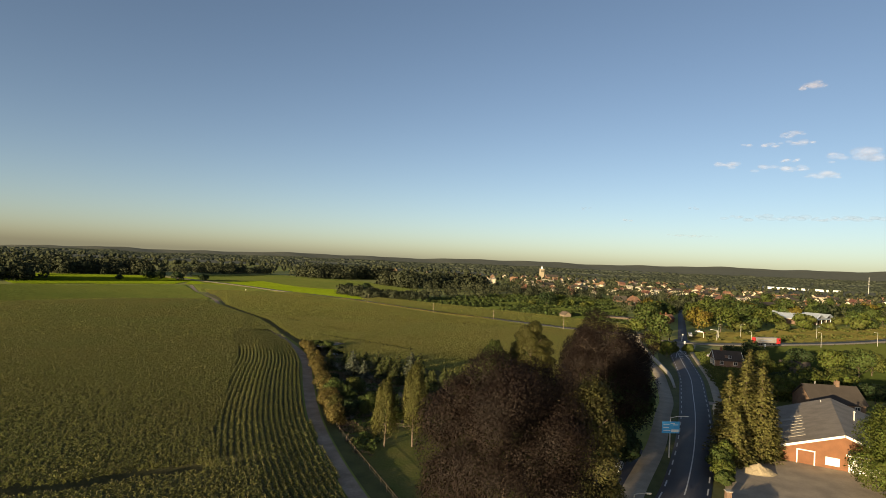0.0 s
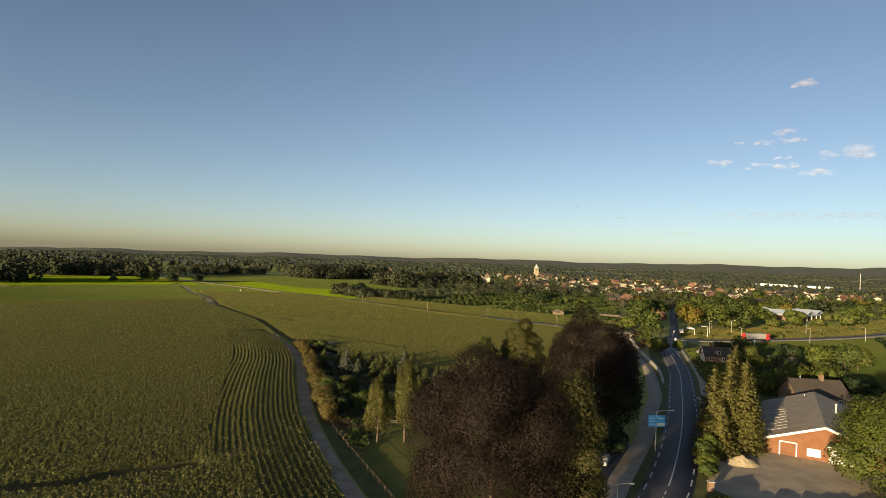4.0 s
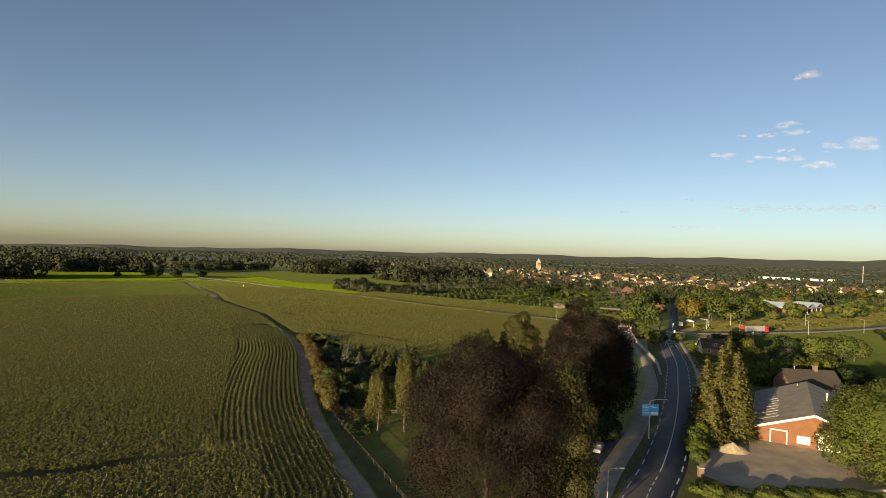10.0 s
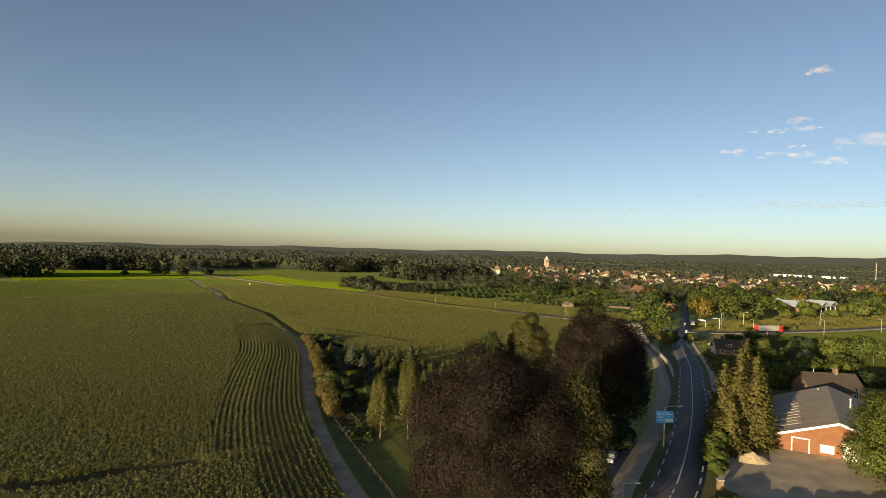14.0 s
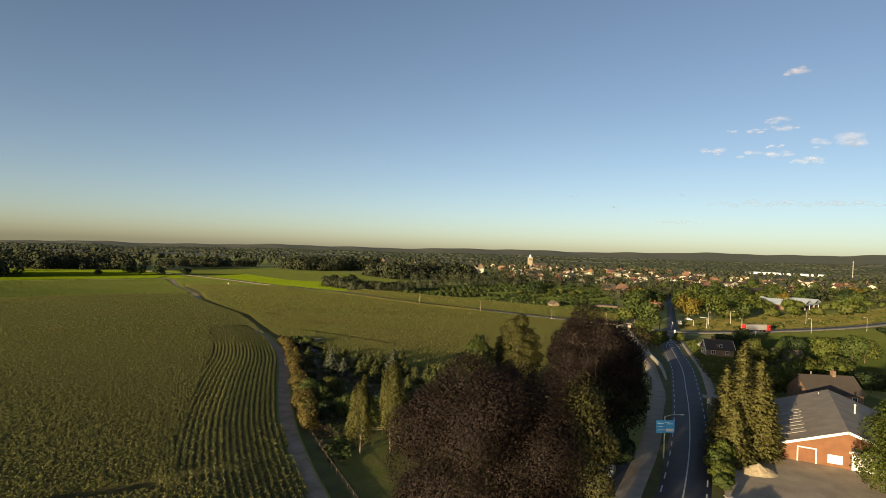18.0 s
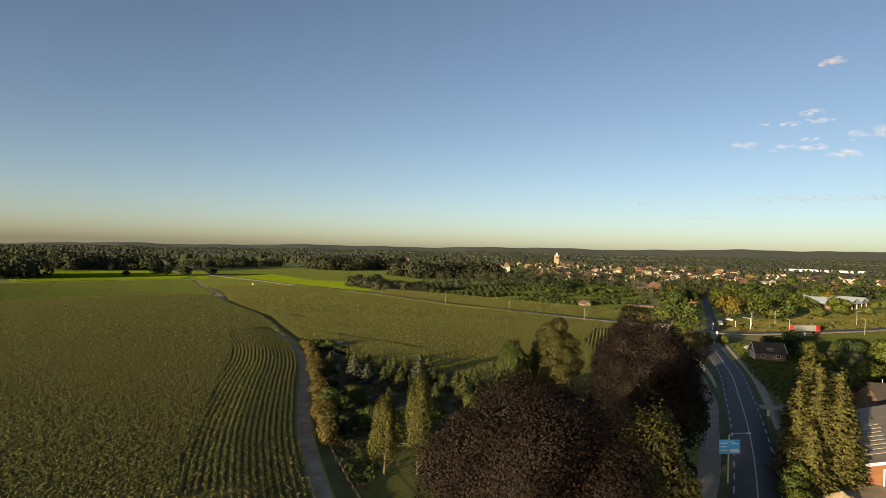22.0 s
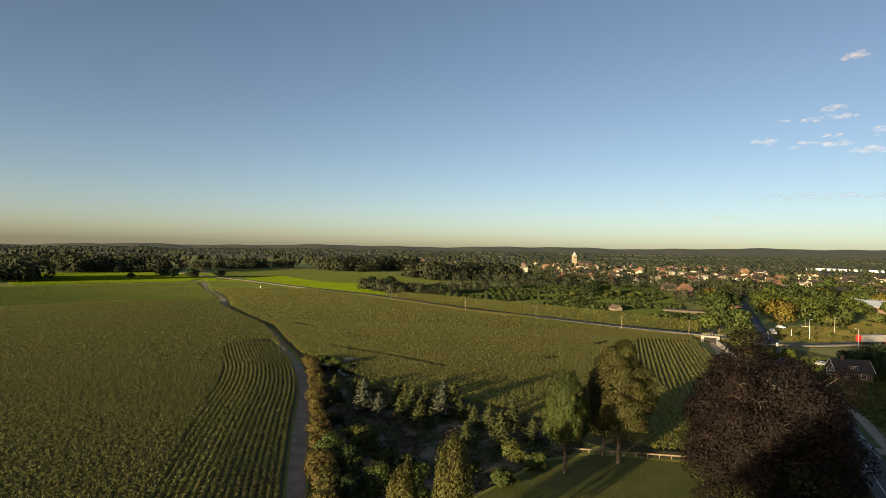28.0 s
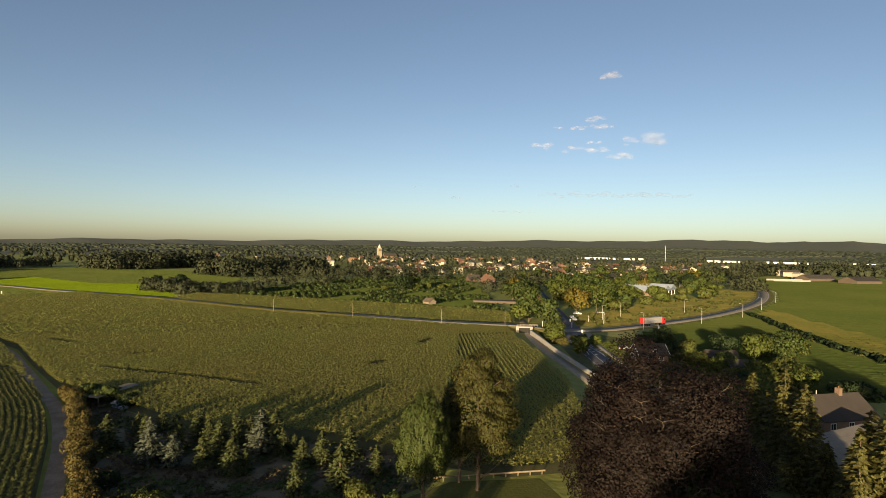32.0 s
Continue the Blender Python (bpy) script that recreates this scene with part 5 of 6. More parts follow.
for end in (-1, 1):
    for sgn in (-1, 1):
        bm = box((4.6, 0.1, 0.26))
        bm.transform(pose(sgn * 2.0, end * 5.22, 4.12, 0, sgn * 39.6, 0))
        part("bargeboard", bm, "white", villa, "white painted gable board")
window(villa, -3.1, -0.4, 3.75, 1.0, 1.0, "left")
part("dormer", box((0.9, 1.1, 1.0), (-2.5, 0.6, 3.8), 0.04), "brick_brown", villa, "small brown roof dormer")
house("cottage", 128, 221, 70, 5.5, 9, 2.2, 3.8, "brick_brown", "roof_brown", "small low house with brown roof among trees", 1, chimney=False)
house("hut", 122, 208, 80, 4, 6, 2.2, 3.6, "wood", "roof_brown", "small wooden garden shed near the villa", 0, chimney=False)

# pale-roofed hall past the junction
hall = empty("hall", 278, 470, 0, 38)
part("wall", box((54, 34, 4.2), (0, 0, 2.1), 0.05), "brick_brown", hall)
for k in range(3):
    bm = gable_prism(18.6, 35, 4.2, 7.4, over=0.6, thick=0.3)
    bm.transform(Matrix.Translation((-18 + 18 * k, 0, 0)))
    part("roof", bm, "roof_blue", hall)
for k in range(6):
    part("post", box((0.4, 0.4, 4.2), (-22 + 9 * k, -19.5, 2.1), 0.03), "white", hall)
    part("opening", box((5.5, 0.1, 3.0), (-22.5 + 9 * k, -17.05, 1.6)), "dark", hall)
part("canopy", box((50, 5, 0.35), (0, -18.5, 4.3), 0.05), "roof_blue", hall)
tagged(hall, "wide hall with pale blue metal roofs", "hall")

# farm sheds to the east
for k, (x, y, turn, w, d) in enumerate([(668, 592, 30, 24, 40), (655, 640, 30, 20, 44)]):
    fs = house("farm_shed", x, y, turn + 60, w, d, 3.6, 8.0, "bark", "roof_brown", "long dark-roofed farm shed beyond the meadow", 0, "farm sheds", chimney=False)
    for j in range(4):
        part("opening", box((3.5, 0.2, 3.2), (-w / 2 + (j + 0.5) * w / 4, -d / 2 - 0.05, 1.6)), "dark", fs)
silo = empty("silage_wall", 604, 640, 0, -15)
part("panel", box((46, 0.6, 2.4), (0, 0, 1.2), 0.05), "concrete", silo)
part("panel", box((46, 0.6, 2.0), (0, -16, 1.0), 0.05), "concrete", silo)
tagged(silo, "long pale concrete silage walls by the farm", "silo")

# church tower
tower = empty("church_tower", 236, 1512, 0, 12)
part("shaft", box((10, 10, 26), (0, 0, 13), 0.1), "stone", tower, "sunlit tan masonry shaft")
part("belfry", box((10.6, 10.6, 1.2), (0, 0, 26.4), 0.1), "concrete", tower)
part("lantern", tube([(0, 0, 27), (0, 0, 32)], 2.8, 2.5, 8), "white", tower, "white eight-sided lantern")
part("dome", tube([(0, 0, 32), (0, 0, 33), (0, 0, 35.5)], 2.6, 0.3, 8), "roof_blue", tower)
for k in range(3):
    part("opening", box((1.6, 0.4, 4.0), (-2.8 + 2.8 * k, -5.1, 21)), "dark", tower)
tagged(tower, "square brown church tower with white lantern", "tower")
church = house("church", 262, 1508, 100, 14, 34, 7, 13, "town_brick", "roof_brown", "large brick church beside the tower", 1, chimney=False)
house("farm_barn", -82, 985, 70, 13, 26, 4.5, 9.5, "town_brick", "roof_orange", "farm barn with a red tiled roof", 1, chimney=False)
mast = empty("radio_mast", 1020, 1415)
part("pole", tube([(0, 0, 0), (0, 0, 48)], 0.8, 0.35, 8), "steel", mast)
for k in range(3):
    part("platform", tube([(0, 0, 30 + 7 * k), (0, 0, 30.6 + 7 * k)], 1.6, 1.6, 8), "steel", mast)
tagged(mast, "tall slim grey radio mast behind the town", "mast")

# the town: repeats of a few house kinds
rng = np.random.default_rng(404)
HK = []
for k, (w, d, e, r, wall, roof_m, label) in enumerate([(9, 11, 5.2, 9.0, "town_brick", "roof_orange", "orange-roofed brick town house"), (8, 10, 5.0, 8.6, "yellow_wall", "roof_orange", "cream town house with orange tiles"), (9, 10, 4.6, 8.4, "yellow_wall", "roof_brown", "sunlit cream house with brown roof"), (10, 12, 3.4, 7.6, "town_brick", "roof_brown", "brown brick town house"), (14, 22, 6.5, 9.5, "yellow_wall", "roof_brown", "larger cream-walled town building"), (12, 10, 7.0, 8.6, "yellow_wall", "roof_light", "flat cream town block")]):
    HK.append((house("town_house", 0, 0, 0, w, d, e, r, wall, roof_m, label, 1, "houses of the town"), k))
used, town_spots = set(), []
def place_house(k, x, y, turn):
    src = HK[k][0]
    if k not in used:
        used.add(k)
        src.matrix_world = pose(x, y, 0, 0, 0, turn)
    else:
        copy_thing(src, pose(x, y, 0, 0, 0, turn))
    town_spots.append((x, y))


for n, a0, a1, d0, d1, weights in [(130, 7, 25, 720, 1550, (0.2, 0.28, 0.2, 0.14, 0.08, 0.1)), (105, 23, 36, 640, 1200, (0.08, 0.3, 0.38, 0.08, 0.08, 0.08)), (4, 14, 24, 600, 720, (0.2, 0.15, 0.35, 0.3, 0.0, 0.0)), (22, -8, 7, 950, 1500, (0.4, 0.2, 0.1, 0.2, 0.1, 0)), (16, 35, 46, 900, 1500, (0.2, 0.2, 0.2, 0.1, 0.2, 0.1))]:
    for _ in range(n):
        a, d = radians(rng.uniform(a0, a1)), rng.uniform(d0, d1)
        x, y = d * math.sin(a), d * math.cos(a)
        if any(math.hypot(x - q[0], y - q[1]) < 17 for q in town_spots) or (abs(x - 236) < 25 and abs(y - 1512) < 30):
            continue
        place_house(int(rng.choice(6, p=np.array(weights) / sum(weights))), x, y, float(rng.choice([10, 100, -20, 55, 190])) + rng.uniform(-12, 12))
for k, x, y, turn in [(4, -84, 848, 100), (0, -60, 880, 95), (1, 50, 980, 100), (5, 70, 1000, 90), (2, -235, 905, 20), (2, -150, 1010, 60)]:
    place_house(k, x, y, turn)
for k, (x, y, turn, w, d) in enumerate([(950, 1580, -28, 190, 40), (1180, 1380, -35, 90, 30), (1330, 1300, -40, 120, 36), (1500, 1250, -45, 90, 30)]):
    w_ob = empty("warehouse", x, y, 0, turn)
    part("wall", box((w, d, 9), (0, 0, 4.5), 0.1), "white", w_ob)
    part("roof", box((w + 1, d + 1, 0.8), (0, 0, 9.3), 0.1), "roof_blue", w_ob)
    for j in range(int(w / 22)):
        part("dock_door", box((6, 0.3, 4), (-w / 2 + 14 + 22 * j, -d / 2 - 0.1, 2)), "dark", w_ob)
    tagged(w_ob, "long low white warehouse beyond the town", "warehouse", "warehouses")

house("garden_house", 144, 398, 30, 7, 9, 2.6, 5.4, "brick", "roof_orange", "low orange-roofed house beside the bypass", 1)
house("garden_house", 151, 408, 120, 6, 8, 2.6, 5.2, "brick", "roof_orange", "small orange-roofed house near the crossing", 1)
# nursery beds and glasshouse between bypass and town
NURSERY = [(-56, 478), (0, 442), (62, 398), (108, 356), (122, 410), (150, 500), (190, 640), (150, 690), (62, 655), (0, 560)]
rng = np.random.default_rng(12)
gx, gy = np.meshgrid(np.arange(-60, 210, 5.5), np.arange(350, 700, 2.4))
gx, gy = gx.ravel() + rng.normal(0, 0.5, gx.size), gy.ravel() + rng.normal(0, 0.5, gy.size)
ok = inside(NURSERY, gx, gy) & (clearing(gx, gy, 60, 8) > 0.36) & ~((np.abs(gx - 124) < 26) & (np.abs(gy - 406) < 16))
gx, gy = gx[ok], gy[ok]
far_trees("nursery_shrubs", gx, gy, rng.uniform(0.9, 3.0, len(gx)) * (0.5 + 0.9 * clearing(gx, gy, 90, 3)), rng.uniform(0.9, 2.0, len(gx)), 18, rng, "rows of nursery shrubs and young trees", "leaf_green")
swaths("nursery_grass", NURSERY, 2.2, 0.4, "green_blades", "rough grass between the nursery rows", 83, [(BYPASS, 9), (ROAD, 5)])
sheet("nursery_ground", NURSERY, 0.02, "dull_grass", "green nursery ground with planted rows", "field")
glass = empty("glasshouse", 127, 409, 0, -24)
part("wall", box((34, 9, 1.4), (0, 0, 0.7), 0.03), "bark", glass)
for k in range(2):
    part("roof", box((34.4, 4.2, 0.15), (0, -2.3 + 4.6 * k, 1.5), 0.03), "roof_brown", glass)
tagged(glass, "long low nursery house with dark roof", "greenhouse")
house("tent_shed", 79, 405, 20, 5, 6.5, 1.8, 3.6, "wood", "bark", "small grey-brown pitched nursery shed", 0, chimney=False)

# ---- roadside things ----
def sign_board(owner, w, h, z, y=0.0):
    board = part("board", box((w, 0.08, h), (0, y, z), 0.02), "sign_blue", owner, "blue direction board")
    for sx, dx, dz, sz in ((w * 0.34, -w * 0.26, h * 0.26, 0.12), (w * 0.3, -w * 0.28, 0.0, 0.12), (w * 0.3, w * 0.26, h * 0.22, 0.12), (w * 0.4, -w * 0.22, -h * 0.26, 0.12), (w * 0.24, w * 0.1, h * 0.34, 0.1)):
        part("lettering", box((sx, 0.02, sz), (dx, y - 0.05, z + dz)), "white", board)
    part("panel", box((w * 0.42, 0.02, h * 0.22), (w * 0.24, y - 0.05, z - h * 0.28)), "white", board)
    return board


road_sign = empty("direction_sign", 40.8, 113.8, 0, 8)
part("post", tube([(0, 0, -0.1), (0, 0, 7.5)], 0.14, 0.1, 10), "steel", road_sign)
part("arm", tube([(0, 0, 7.4), (1.2, 0, 7.7), (3.0, 0, 7.75)], 0.07, 0.05, 8), "steel", road_sign)
part("lamp_head", box((0.8, 0.28, 0.14), (3.2, 0, 7.73), 0.03), "steel", road_sign)
sign_board(road_sign, 3.5, 2.2, 5.7, -0.2)
tagged(road_sign, "large blue direction sign on a lamp post", "road sign")


def street_lamp(x, y, h, turn, label="grey steel street lamp beside the road", arm=1.6, group="street lamps"):
    lamp = empty("street_lamp", x, y, 0, turn)
    part("pole", tube([(0, 0, -0.1), (0, 0, h * 0.5), (0, 0, h)], 0.11, 0.06, 8), "steel", lamp)
    part("arm", tube([(0, 0, h - 0.05), (arm * 0.4, 0, h + 0.12), (arm, 0, h + 0.15)], 0.05, 0.04, 6), "steel", lamp)
    head = part("lamp_head", box((0.75, 0.26, 0.13), (arm + 0.3, 0, h + 0.14), 0.03), "steel", lamp)
    part("lens", box((0.5, 0.2, 0.04), (arm + 0.3, 0, h + 0.06)), "white", head)
    return tagged(lamp, label, "street lamp", group)


street_lamp(23.0, 79.2, 6.2, 5)
for x, y, turn in [(147, 288, 90), (190, 302, 95), (232, 320, 100), (146, 320, -90), (215, 345, -80), (275, 350, 100), (330, 392, 110), (163, 330, 0)]:
    street_lamp(x, y, 7.6, turn)
for x, y in [(-12, 359.6), (23.5, 333.8), (58.5, 306.8), (83, 294), (-60, 408)]:
    p = empty("pole", x, y)
    part("shaft", tube([(0, 0, -0.1), (0, 0, 8.0)], 0.15, 0.1, 8), "wood", p)
    part("cap", tube([(0, 0, 8.0), (0, 0, 8.15)], 0.14, 0.05, 8), "steel", p)
    tagged(p, "tall pale pole at the maize field's edge", "pole", "roadside poles")


def signal(x, y, turn, mast_arm):
    ts = empty("traffic_light", x, y, 0, turn)
    part("pole", tube([(0, 0, -0.1), (0, 0, 5.6 if mast_arm else 3.4)], 0.11, 0.09, 8), "white", ts)
    if mast_arm:
        part("arm", tube([(0, 0, 5.5), (3.6, 0, 5.7)], 0.09, 0.07, 8), "white", ts)
    for k, (hx, hz) in enumerate(((3.6, 5.4), (0.25, 2.8)) if mast_arm else ((0.25, 2.9),)):
        back = part("signal_head", box((0.6, 0.14, 1.2), (hx, -0.12, hz), 0.04), "black_paint", ts)
        for j in range(3):
            part("lens", tube([(hx, -0.19, hz + 0.34 - 0.34 * j), (hx, -0.26, hz + 0.34 - 0.34 * j)], 0.12, 0.12, 8), ("red", "roof_orange", "leaf_dark")[j], back)
    return tagged(ts, "traffic light on a white mast arm" if mast_arm else "traffic light on a short white pole", "traffic light", "traffic lights at the junction")


signal(140, 309, 170, True)
signal(136, 316, 20, False)
signal(104, 281, 10, False)
signal(118, 300, 200, False)
signal(103, 299, 90, False)
for x, y, turn in [(122, 309, 30), (110, 277, 15), (98, 258, 12), (65, 148.5, 20), (151, 283, 100)]:
    sp = empty("traffic_sign", x, y, 0, turn)
    part("post", tube([(0, 0, -0.1), (0, 0, 2.6)], 0.045, 0.045, 8), "steel", sp)
    part("plate", box((0.9, 0.05, 0.9), (0, -0.06, 2.2), 0.02), "white", sp)
    part("lower_plate", box((0.9, 0.05, 0.35), (0, -0.06, 1.5), 0.02), "white", sp)
    tagged(sp, "small white traffic sign on a steel post", "road sign", "small traffic signs")
# island with slanting bars at the junction
isl = bpy.data.objects["road"]
for k in range(6):
    bm = box((1.5 + 0.5 * k, 0.55, 0.012), (94.2 + 1.5 * k, 240 + 4.6 * k, 0.083), 0, 32)
    part("road_marking", bm, "line", isl)
for side in (-1, 1):  # the lines round the hatched island
    bm = box((0.25, 28, 0.012), (98.2 + side * 1.4, 252.5, 0.083), 0, -18 + side * 5)
    part("road_marking", bm, "line", isl)
bm = bmesh.new()
for a, b in (((99.6, 250.0), (102.6, 249.2)), ((102.6, 249.2), (100.2, 243.0)), ((100.2, 243.0), (99.6, 250.0))):
    d = Vector((b[0] - a[0], b[1] - a[1]))
    box((d.length, 0.3, 0.012), ((a[0] + b[0]) / 2, (a[1] + b[1]) / 2, 0.084), 0, math.degrees(math.atan2(d.y, d.x)), bm)
part("road_marking", bm, "line", isl)

# retaining wall along the sunken cycle path and the little bridge
wall_pts = [(67.2, 179), (70.6, 190), (74, 203), (78, 224), (82.5, 248), (87, 268), (90.5, 285)]
line = smooth_line(wall_pts, 2.0)
n = normals_of(line)
k = len(line)
zt = np.interp(np.arange(k), [0, 6, k - 1], [0.5, 1.0, 1.9])
a, b = line + n * 0.3, line - n * 0.3
v = np.vstack([np.c_[a, np.full(k, -0.05)], np.c_[a, zt], np.c_[b, zt], np.c_[b, np.full(k, -0.05)]])
i = np.arange(k - 1)
f = np.vstack([np.c_[i + o * k, i + 1 + o * k, i + 1 + (o + 1) * k, i + (o + 1) * k] for o in range(3)])
f = np.vstack([f, [[0, k, 2 * k, 3 * k], [k - 1, 4 * k - 1, 3 * k - 1, 2 * k - 1]]])
wall_ob = tagged(mesh_object("wall_cycle", fast_mesh("wall_cycle", v, f), "concrete"), "pale curved concrete retaining wall", "wall", kind="structure")
part("parapet", box((7.0, 0.5, 2.6), (90.0, 289.6, 1.3), 0.05, -18), "concrete", wall_ob)
part("portal", box((4.6, 0.3, 2.0), (89.9, 289.4, 1.0), 0.02, -18), "dark", wall_ob)
rail = empty("bridge_railing", 91.5, 289.6, 1.4, -18)
for q in range(8):
    part("post", box((0.08, 0.08, 1.0), (-4.2 + 1.2 * q, 0.6, 1.5), 0.01), "roof_grey", rail)
for q in range(2):
    part("rail", box((8.8, 0.06, 0.08), (0, 0.6, 1.55 + 0.4 * q), 0.01), "roof_grey", rail)
tagged(rail, "grey steel railing over the cycle underpass", "railing")

# vehicles
def car(x, y, turn, paint, label, tall=1.45, long=4.3, z=0.07):
    c_ob = empty("car", x, y, z, turn)
    w = 1.75
    bm = bmesh.new()
    prof = [(-long / 2, 0.35), (-long / 2, 0.75), (-long / 2 + 0.15, 0.95), (-long * 0.22, 1.0), (-long * 0.08, tall), (long * 0.3, tall), (long * 0.45, 0.98), (long / 2, 0.9), (long / 2, 0.35)]
    a, b = ([bm.verts.new((sx, py, pz)) for py, pz in prof] for sx in (-w / 2, w / 2))
    bm.faces.new(a), bm.faces.new(b[::-1])
    for q in range(len(prof)):
        bm.faces.new((a[q], b[q], b[(q + 1) % len(prof)], a[(q + 1) % len(prof)]))
    bmesh.ops.recalc_face_normals(bm, faces=bm.faces)
    bmesh.ops.bevel(bm, geom=list(bm.edges), offset=0.07, segments=2, affect="EDGES")
    part("body", bm, paint, c_ob)
    bm = box((w * 0.86, 0.05, 0.5))
    bm.transform(pose(0, -long * 0.16, (1.0 + tall) / 2 + 0.01, -57 + 90, 0, 0))
    part("windscreen", bm, "glass", c_ob)
    bm = box((w * 0.84, 0.05, 0.46))
    bm.transform(pose(0, long * 0.385, (1.0 + tall) / 2, 50 - 90, 0, 0))
    part("rear_window", bm, "glass", c_ob)
    for sgn in (-1, 1):
        part("side_window", box((0.04, long * 0.36, 0.34), (sgn * (w / 2 + 0.0), long * 0.1, tall - 0.27), 0.01), "glass", c_ob)
        part("headlight", box((0.35, 0.08, 0.16), (sgn * 0.62, -long / 2 - 0.01, 0.72), 0.02), "white", c_ob)
        part("tail_light", box((0.28, 0.08, 0.2), (sgn * 0.68, long / 2 + 0.01, 0.78), 0.02), "red", c_ob)
        for q in (-0.3, 0.3):
            wh = part("wheel", tube([(sgn * (w / 2 - 0.18), q * long, 0.32), (sgn * (w / 2 + 0.02), q * long, 0.32)], 0.32, 0.32, 12), "rubber", c_ob)
            part("rim", tube([(sgn * (w / 2 + 0.02), q * long, 0.32), (sgn * (w / 2 + 0.03), q * long, 0.32)], 0.2, 0.18, 10), "steel", wh)
    return tagged(c_ob, label, "car")


car(131.5, 322, -18, "silver", "silver car waiting at the junction")
car(134.8, 330.5, -19, "white", "white car queuing at the junction")
car(146, 345, 70, "white", "white car parked beside the trees")
car(28.4, 105, -25, "silver", "silver car parked under dark trees", z=0.0)
car(109.5, 247, 100, "silver", "silver car parked on the garden drive", z=0.0)
truck = empty("truck", 162, 301.5, 0.085, 18)
trailer = part("trailer", box((13.4, 2.5, 2.75), (-1.6, 0, 2.5), 0.06), "trailer", truck, "long grey box trailer")
part("stripe", box((7, 0.03, 0.3), (-1.6, -1.27, 2.5)), "tarp", trailer)
part("tail", box((0.08, 2.45, 2.7), (-8.35, 0, 2.5), 0.01), "red", trailer, "red rear doors")
cab = part("cab", box((2.3, 2.45, 2.9), (6.7, 0, 2.1), 0.15), "red", truck, "red tractor cab")
part("windscreen", box((0.06, 2.1, 0.9), (7.86, 0, 2.6), 0.02), "glass", cab)
part("side_window", box((1.0, 0.05, 0.7), (7.0, -1.24, 2.6), 0.02), "glass", cab)
part("chassis", box((15, 1.0, 0.3), (-0.4, 0, 0.95), 0.03), "rubber", truck)
for wx in (-7, -5.7, -4.4, 3.6, 6.8):
    for sy in (-1.05, 1.05):
        part("wheel", tube([(wx, sy - 0.15, 0.5), (wx, sy + 0.15, 0.5)], 0.5, 0.5, 12), "rubber", truck)
tagged(truck, "red lorry with a grey box trailer", "truck")

# ---- garden, yard and plantation things ----
heap = bmesh.new()
bmesh.ops.create_grid(heap, x_segments=18, y_segments=18, size=3.2)
for vert in heap.verts:
    r = math.hypot(vert.co.x, vert.co.y * 1.3) / 3.2
    vert.co.z = max(-0.05, 1.5 * (1 - r) + 0.12 * noise.noise(vert.co * 1.7)) if r < 1 else -0.05
heap_ob = part("sand_mound", heap, "sand")
heap_ob.matrix_world = pose(54.8, 108.8, 0.02)
tagged(heap_ob, "pale heap of sand in the yard", "heap")
pillar = empty("gate_pillar", 42.6, 94.6)
part("shaft", box((0.8, 0.8, 1.5), (0, 0, 0.75), 0.03), "brick_brown", pillar)
part("cap", box((1.0, 1.0, 0.14), (0, 0, 1.57), 0.03), "concrete", pillar)
tagged(pillar, "brown brick gate pillar at the yard", "pillar")
board_fence = empty("kerb_wall", 66, 91, 0, 8)
part("wall", box((34, 0.3, 0.4), (0, 0, 0.2), 0.04), "concrete", board_fence)
tagged(board_fence, "low concrete wall along the yard", "wall")
fence = empty("fence", -14, 100)
fl = smooth_line([(-23.4, 120), (-17.4, 106.5), (-11, 93), (-5.2, 80.5), (0, 69)], 2.6)
for q, (x, y) in enumerate(fl):
    part("post", tube([(x + 14, y - 100, -0.1), (x + 14, y - 100, 1.1)], 0.045, 0.04, 6), "bark", fence)
    if q:
        for z in (0.6, 1.05):
            part("rail", tube([(fl[q - 1][0] + 14, fl[q - 1][1] - 100, z), (x + 14, y - 100, z)], 0.022, 0.022, 5), "bark", fence)
tagged(fence, "low wooden post-and-rail fence along the track", "fence")
fence2 = empty("fence", 22, 152, 0, -4)
for q in range(10):
    part("post", box((0.14, 0.14, 0.8), (-9 + 2 * q, 0, 0.4), 0.02), "wood", fence2)
part("rail", box((19, 0.1, 0.26), (0, -0.12, 0.68), 0.02), "wood", fence2, "pale weathered top rail")
tagged(fence2, "pale timber rail fence behind the lawn", "fence")
fence3 = empty("fence", -11, 122.5, 0, 4)
for q in range(9):
    part("post", box((0.1, 0.1, 1.1), (-4 + q, 0, 0.55), 0.01), "bark", fence3)
    for z in (0.5, 0.95):
        part("rail", box((1.0, 0.05, 0.1), (-3.5 + q, -0.06, z)), "bark", fence3)
tagged(fence3, "short wooden garden fence behind the poplars", "fence")
shed = empty("shelter", -44.5, 211, 0, 62)
part("roof", box((12.5, 3.4, 0.16), (0, 0, 2.3), 0.03), "wood", shed)
for qx in (-5.8, 0, 5.8):
    for qy in (-1.4, 1.4):
        part("post", box((0.14, 0.14, 2.25), (qx, qy, 1.12), 0.01), "wood", shed)
part("back_panel", box((12, 0.08, 1.6), (0, 1.5, 1.2), 0.01), "wood", shed)
tagged(shed, "long low open shelter with pale roof", "shelter")
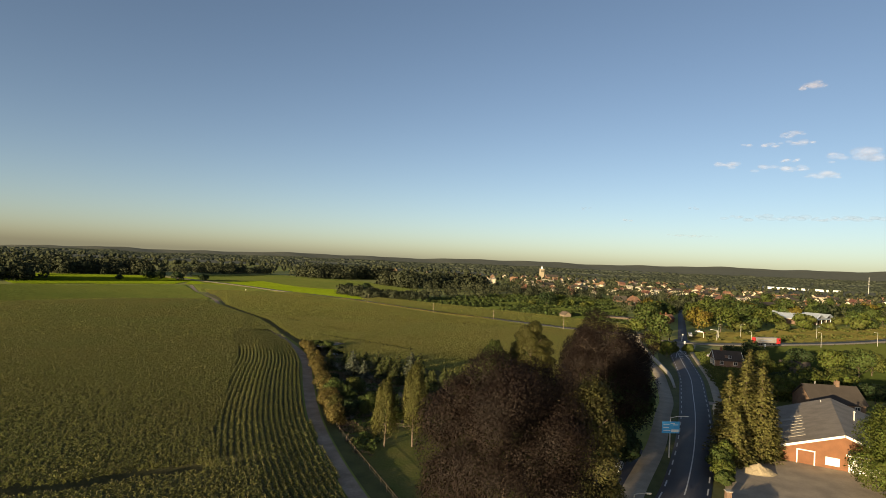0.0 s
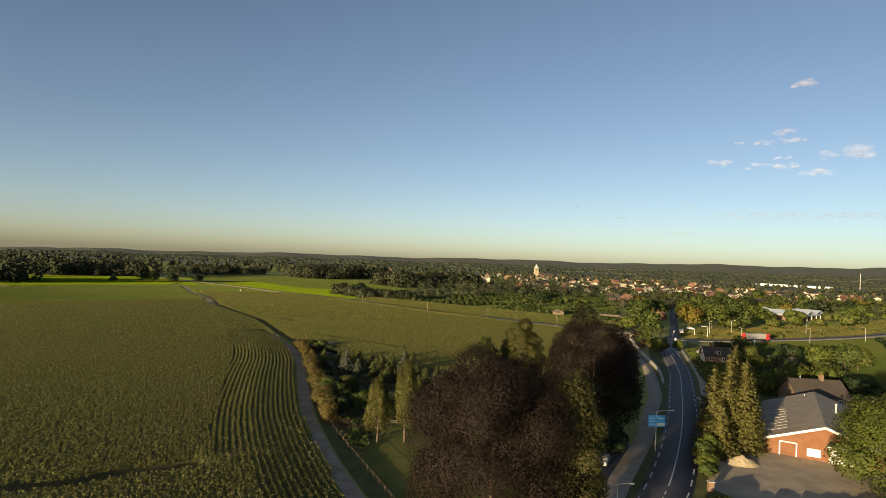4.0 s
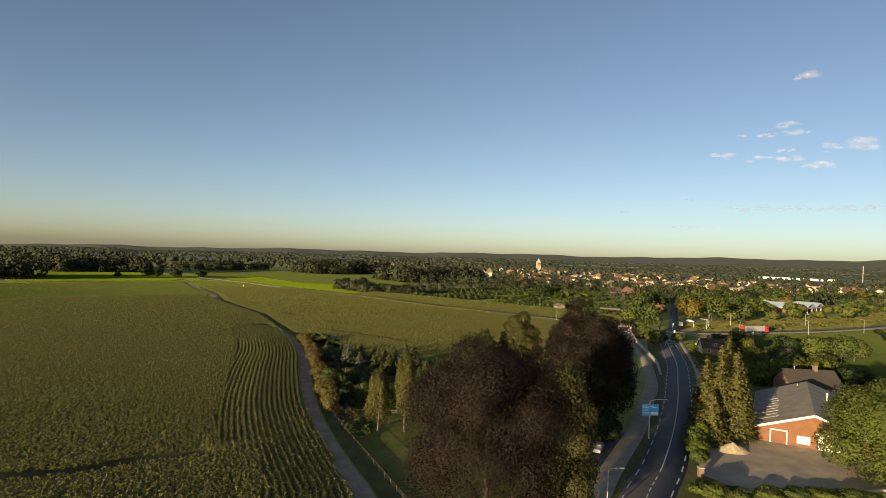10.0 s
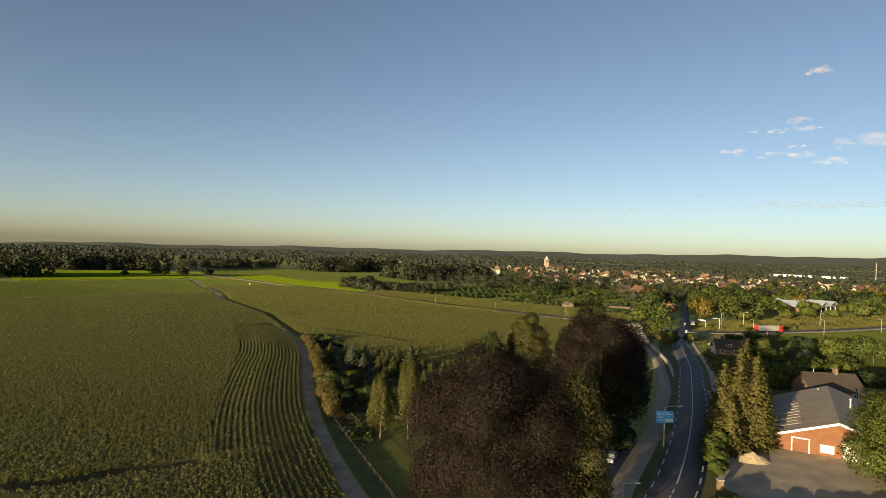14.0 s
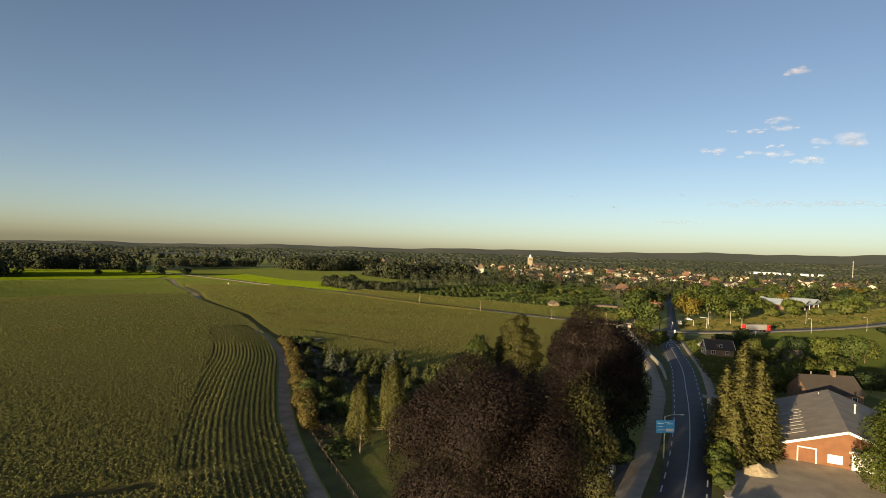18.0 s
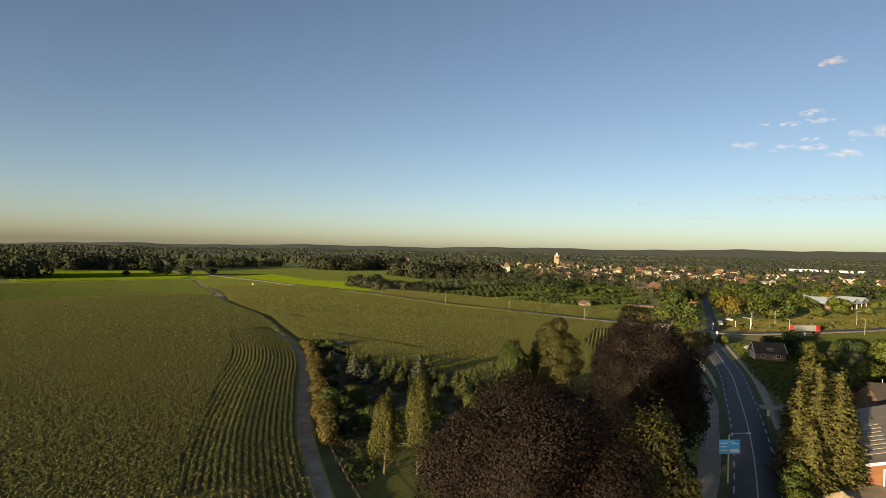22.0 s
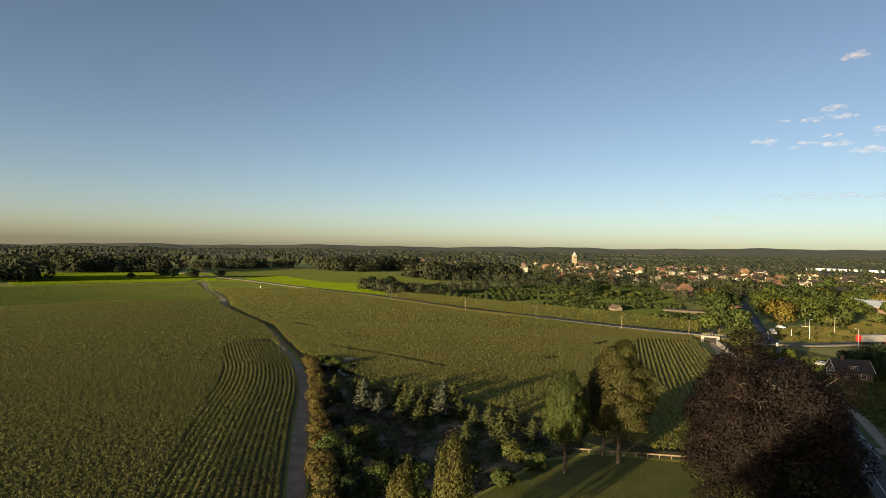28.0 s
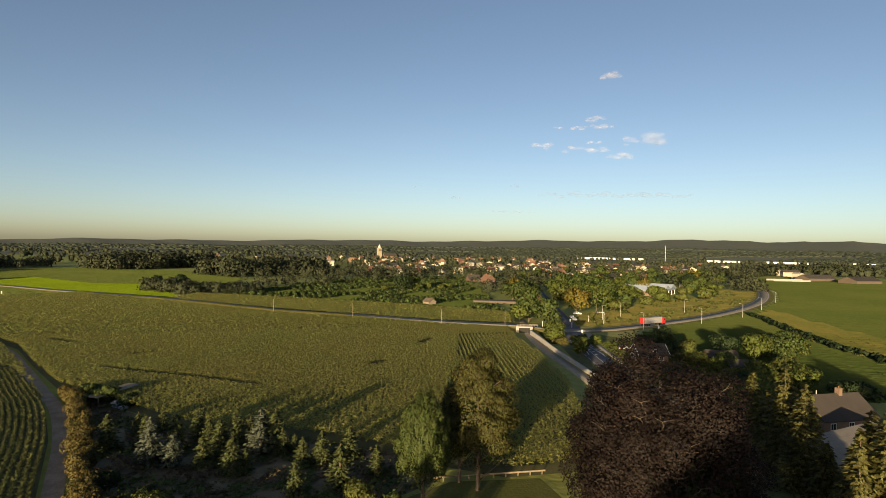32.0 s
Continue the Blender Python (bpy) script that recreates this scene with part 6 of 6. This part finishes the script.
for q, (x, y) in enumerate([(-42.5, 205.5), (-43.5, 208), (-40.8, 203.5)]):
    bm = bmesh.new()
    bmesh.ops.create_icosphere(bm, subdivisions=2, radius=1.0)
    for vert in bm.verts:
        vert.co *= 1 + 0.25 * noise.noise(vert.co * 1.6 + Vector((q, 0, 0)))
        vert.co.z = max(-0.3, vert.co.z * 0.6)
    ob = part("covered_pile", bm, "tarp")
    ob.matrix_world = pose(x, y, 0.25, 0, 0, 30 * q)
    tagged(ob, "pile under blue-grey plastic sheeting", "pile", "covered piles")
post = empty("marker_post", -57.5, 221)
part("shaft", box((0.5, 0.5, 1.3), (0, 0, 0.65), 0.03), "white", post)
part("cap", box((0.6, 0.6, 0.12), (0, 0, 1.36), 0.03), "concrete", post)
tagged(post, "white marker post at the track bend", "post")
for x, y in [(-175, 484), (-121, 447)]:
    q = empty("marker_post", x, y)
    part("shaft", box((0.6, 0.6, 2.2), (0, 0, 1.1), 0.03), "yellow_wall", q)
    part("cap", box((0.7, 0.7, 0.15), (0, 0, 2.25), 0.03), "concrete", q)
    tagged(q, "pale field marker post by the bypass", "post", "field markers")

rng = np.random.default_rng(640)
VERGE = [(122, 305), (141, 304), (176, 318), (214, 336), (264, 366), (328, 414), (380, 490), (310, 430), (245, 408), (204, 376), (176, 354), (158, 348), (138, 332)]
x, y = rng.uniform(118, 385, 3000), rng.uniform(300, 495, 3000)
ok = inside(VERGE, x, y) & ~near_line(x, y, BYPASS, 6) & (clearing(x, y, 26, 41) > 0.46)
x, y = x[ok], y[ok]
far_trees("verge_weeds", x, y, rng.uniform(0.35, 1.3, len(x)), rng.uniform(0.5, 1.5, len(x)), 16, rng, "yellow-green weeds and low scrub on the dry verge", "leaf_yellow")
# row east of the houses: dark leaves added for the crop strip's shaded edge
for q, (pts, h) in enumerate([([(247, 329), (222, 286), (199, 246), (182, 205), (165, 165)], 1.9)]):
    hl = smooth_line(pts, 3.0)
    rng = np.random.default_rng(600 + q)
    far_trees("field_hedge", hl[:, 0] + rng.normal(0, 0.6, len(hl)), hl[:, 1] + rng.normal(0, 0.6, len(hl)), np.full(len(hl), h), np.full(len(hl), 2.0), 40, rng, "low dark leaf row for the crop strip's shaded edge", "leaf_dark")
sheet("field_strip", [(248, 329), (284, 352), (250, 285), (228, 232), (182, 160), (165, 165), (182, 205), (199, 246)], 0.035, "strip_crop", "strip of rough olive crop in the meadow", "field")

# ---- small evening clouds ----
def cloud(x, z, w, h, seed, dist=4300, mat="cloud"):
    rng = np.random.default_rng(seed)
    bm = bmesh.new()
    count = 6 if w < 100 else 10 if z > 6 else 20
    for k in range(count):
        u = rng.uniform(-1, 1) if count <= 10 else (2 * k + 1) / count - 1 + rng.uniform(-0.05, 0.05)
        r = h * rng.uniform(0.22, 0.5) * (1 - 0.5 * abs(u))
        bmesh.ops.create_icosphere(bm, subdivisions=2, radius=1.0, matrix=Matrix.Translation((u * w * 0.5, rng.uniform(-1, 1) * h, rng.uniform(-0.1, 0.35) * h)) @ Matrix.Diagonal((r * 1.9, r * 1.5, r * 0.8, 1)))
    for vert in bm.verts:
        vert.co *= 1 + 0.1 * noise.noise(vert.co * 0.02 + Vector((seed, 0, 0)))
    ob = part("cloud", bm, mat)
    a = radians(x)
    ob.matrix_world = pose(dist * math.sin(a), dist * math.cos(a), dist * math.tan(radians(z)) + 35, 0, 0, -x)
    return tagged(ob, "small soft evening cloud, white or shade-grey", "cloud", "evening clouds", "structure")


for k, (x, z, w, h) in enumerate([(35.1, 10.05, 299.0, 94.0), (25.4, 9.76, 171.0, 51.0), (28.7, 11.43, 120.0, 38.0), (30.2, 12.18, 128.0, 43.0), (30.8, 11.48, 154.0, 43.0), (29.3, 9.36, 299.0, 68.0), (32.5, 8.64, 171.0, 60.0), (30.1, 10.0, 120.0, 38.0), (31.6, 16.03, 128.0, 60.0), (26.8, 11.54, 77.0, 26.0), (29.2, 5.1, 620.0, 52.0), (35.4, 5.0, 560.0, 46.0), (22.5, 3.44, 330.0, 22.0), (16.9, 4.75, 85.0, 26.0), (13.0, 5.77, 77.0, 21.0), (22.6, 5.97, 85.0, 26.0)]):
    cloud(x, z, w, h, 900 + k, mat="cloud_shaded" if z < 6 else "cloud")
swaths("field_strip_crop", [(248, 329), (284, 352), (250, 285), (228, 232), (182, 160), (165, 165), (182, 205), (199, 246)], 1.1, 0.6, "strip_crop", "rough standing crop in the meadow", 75)
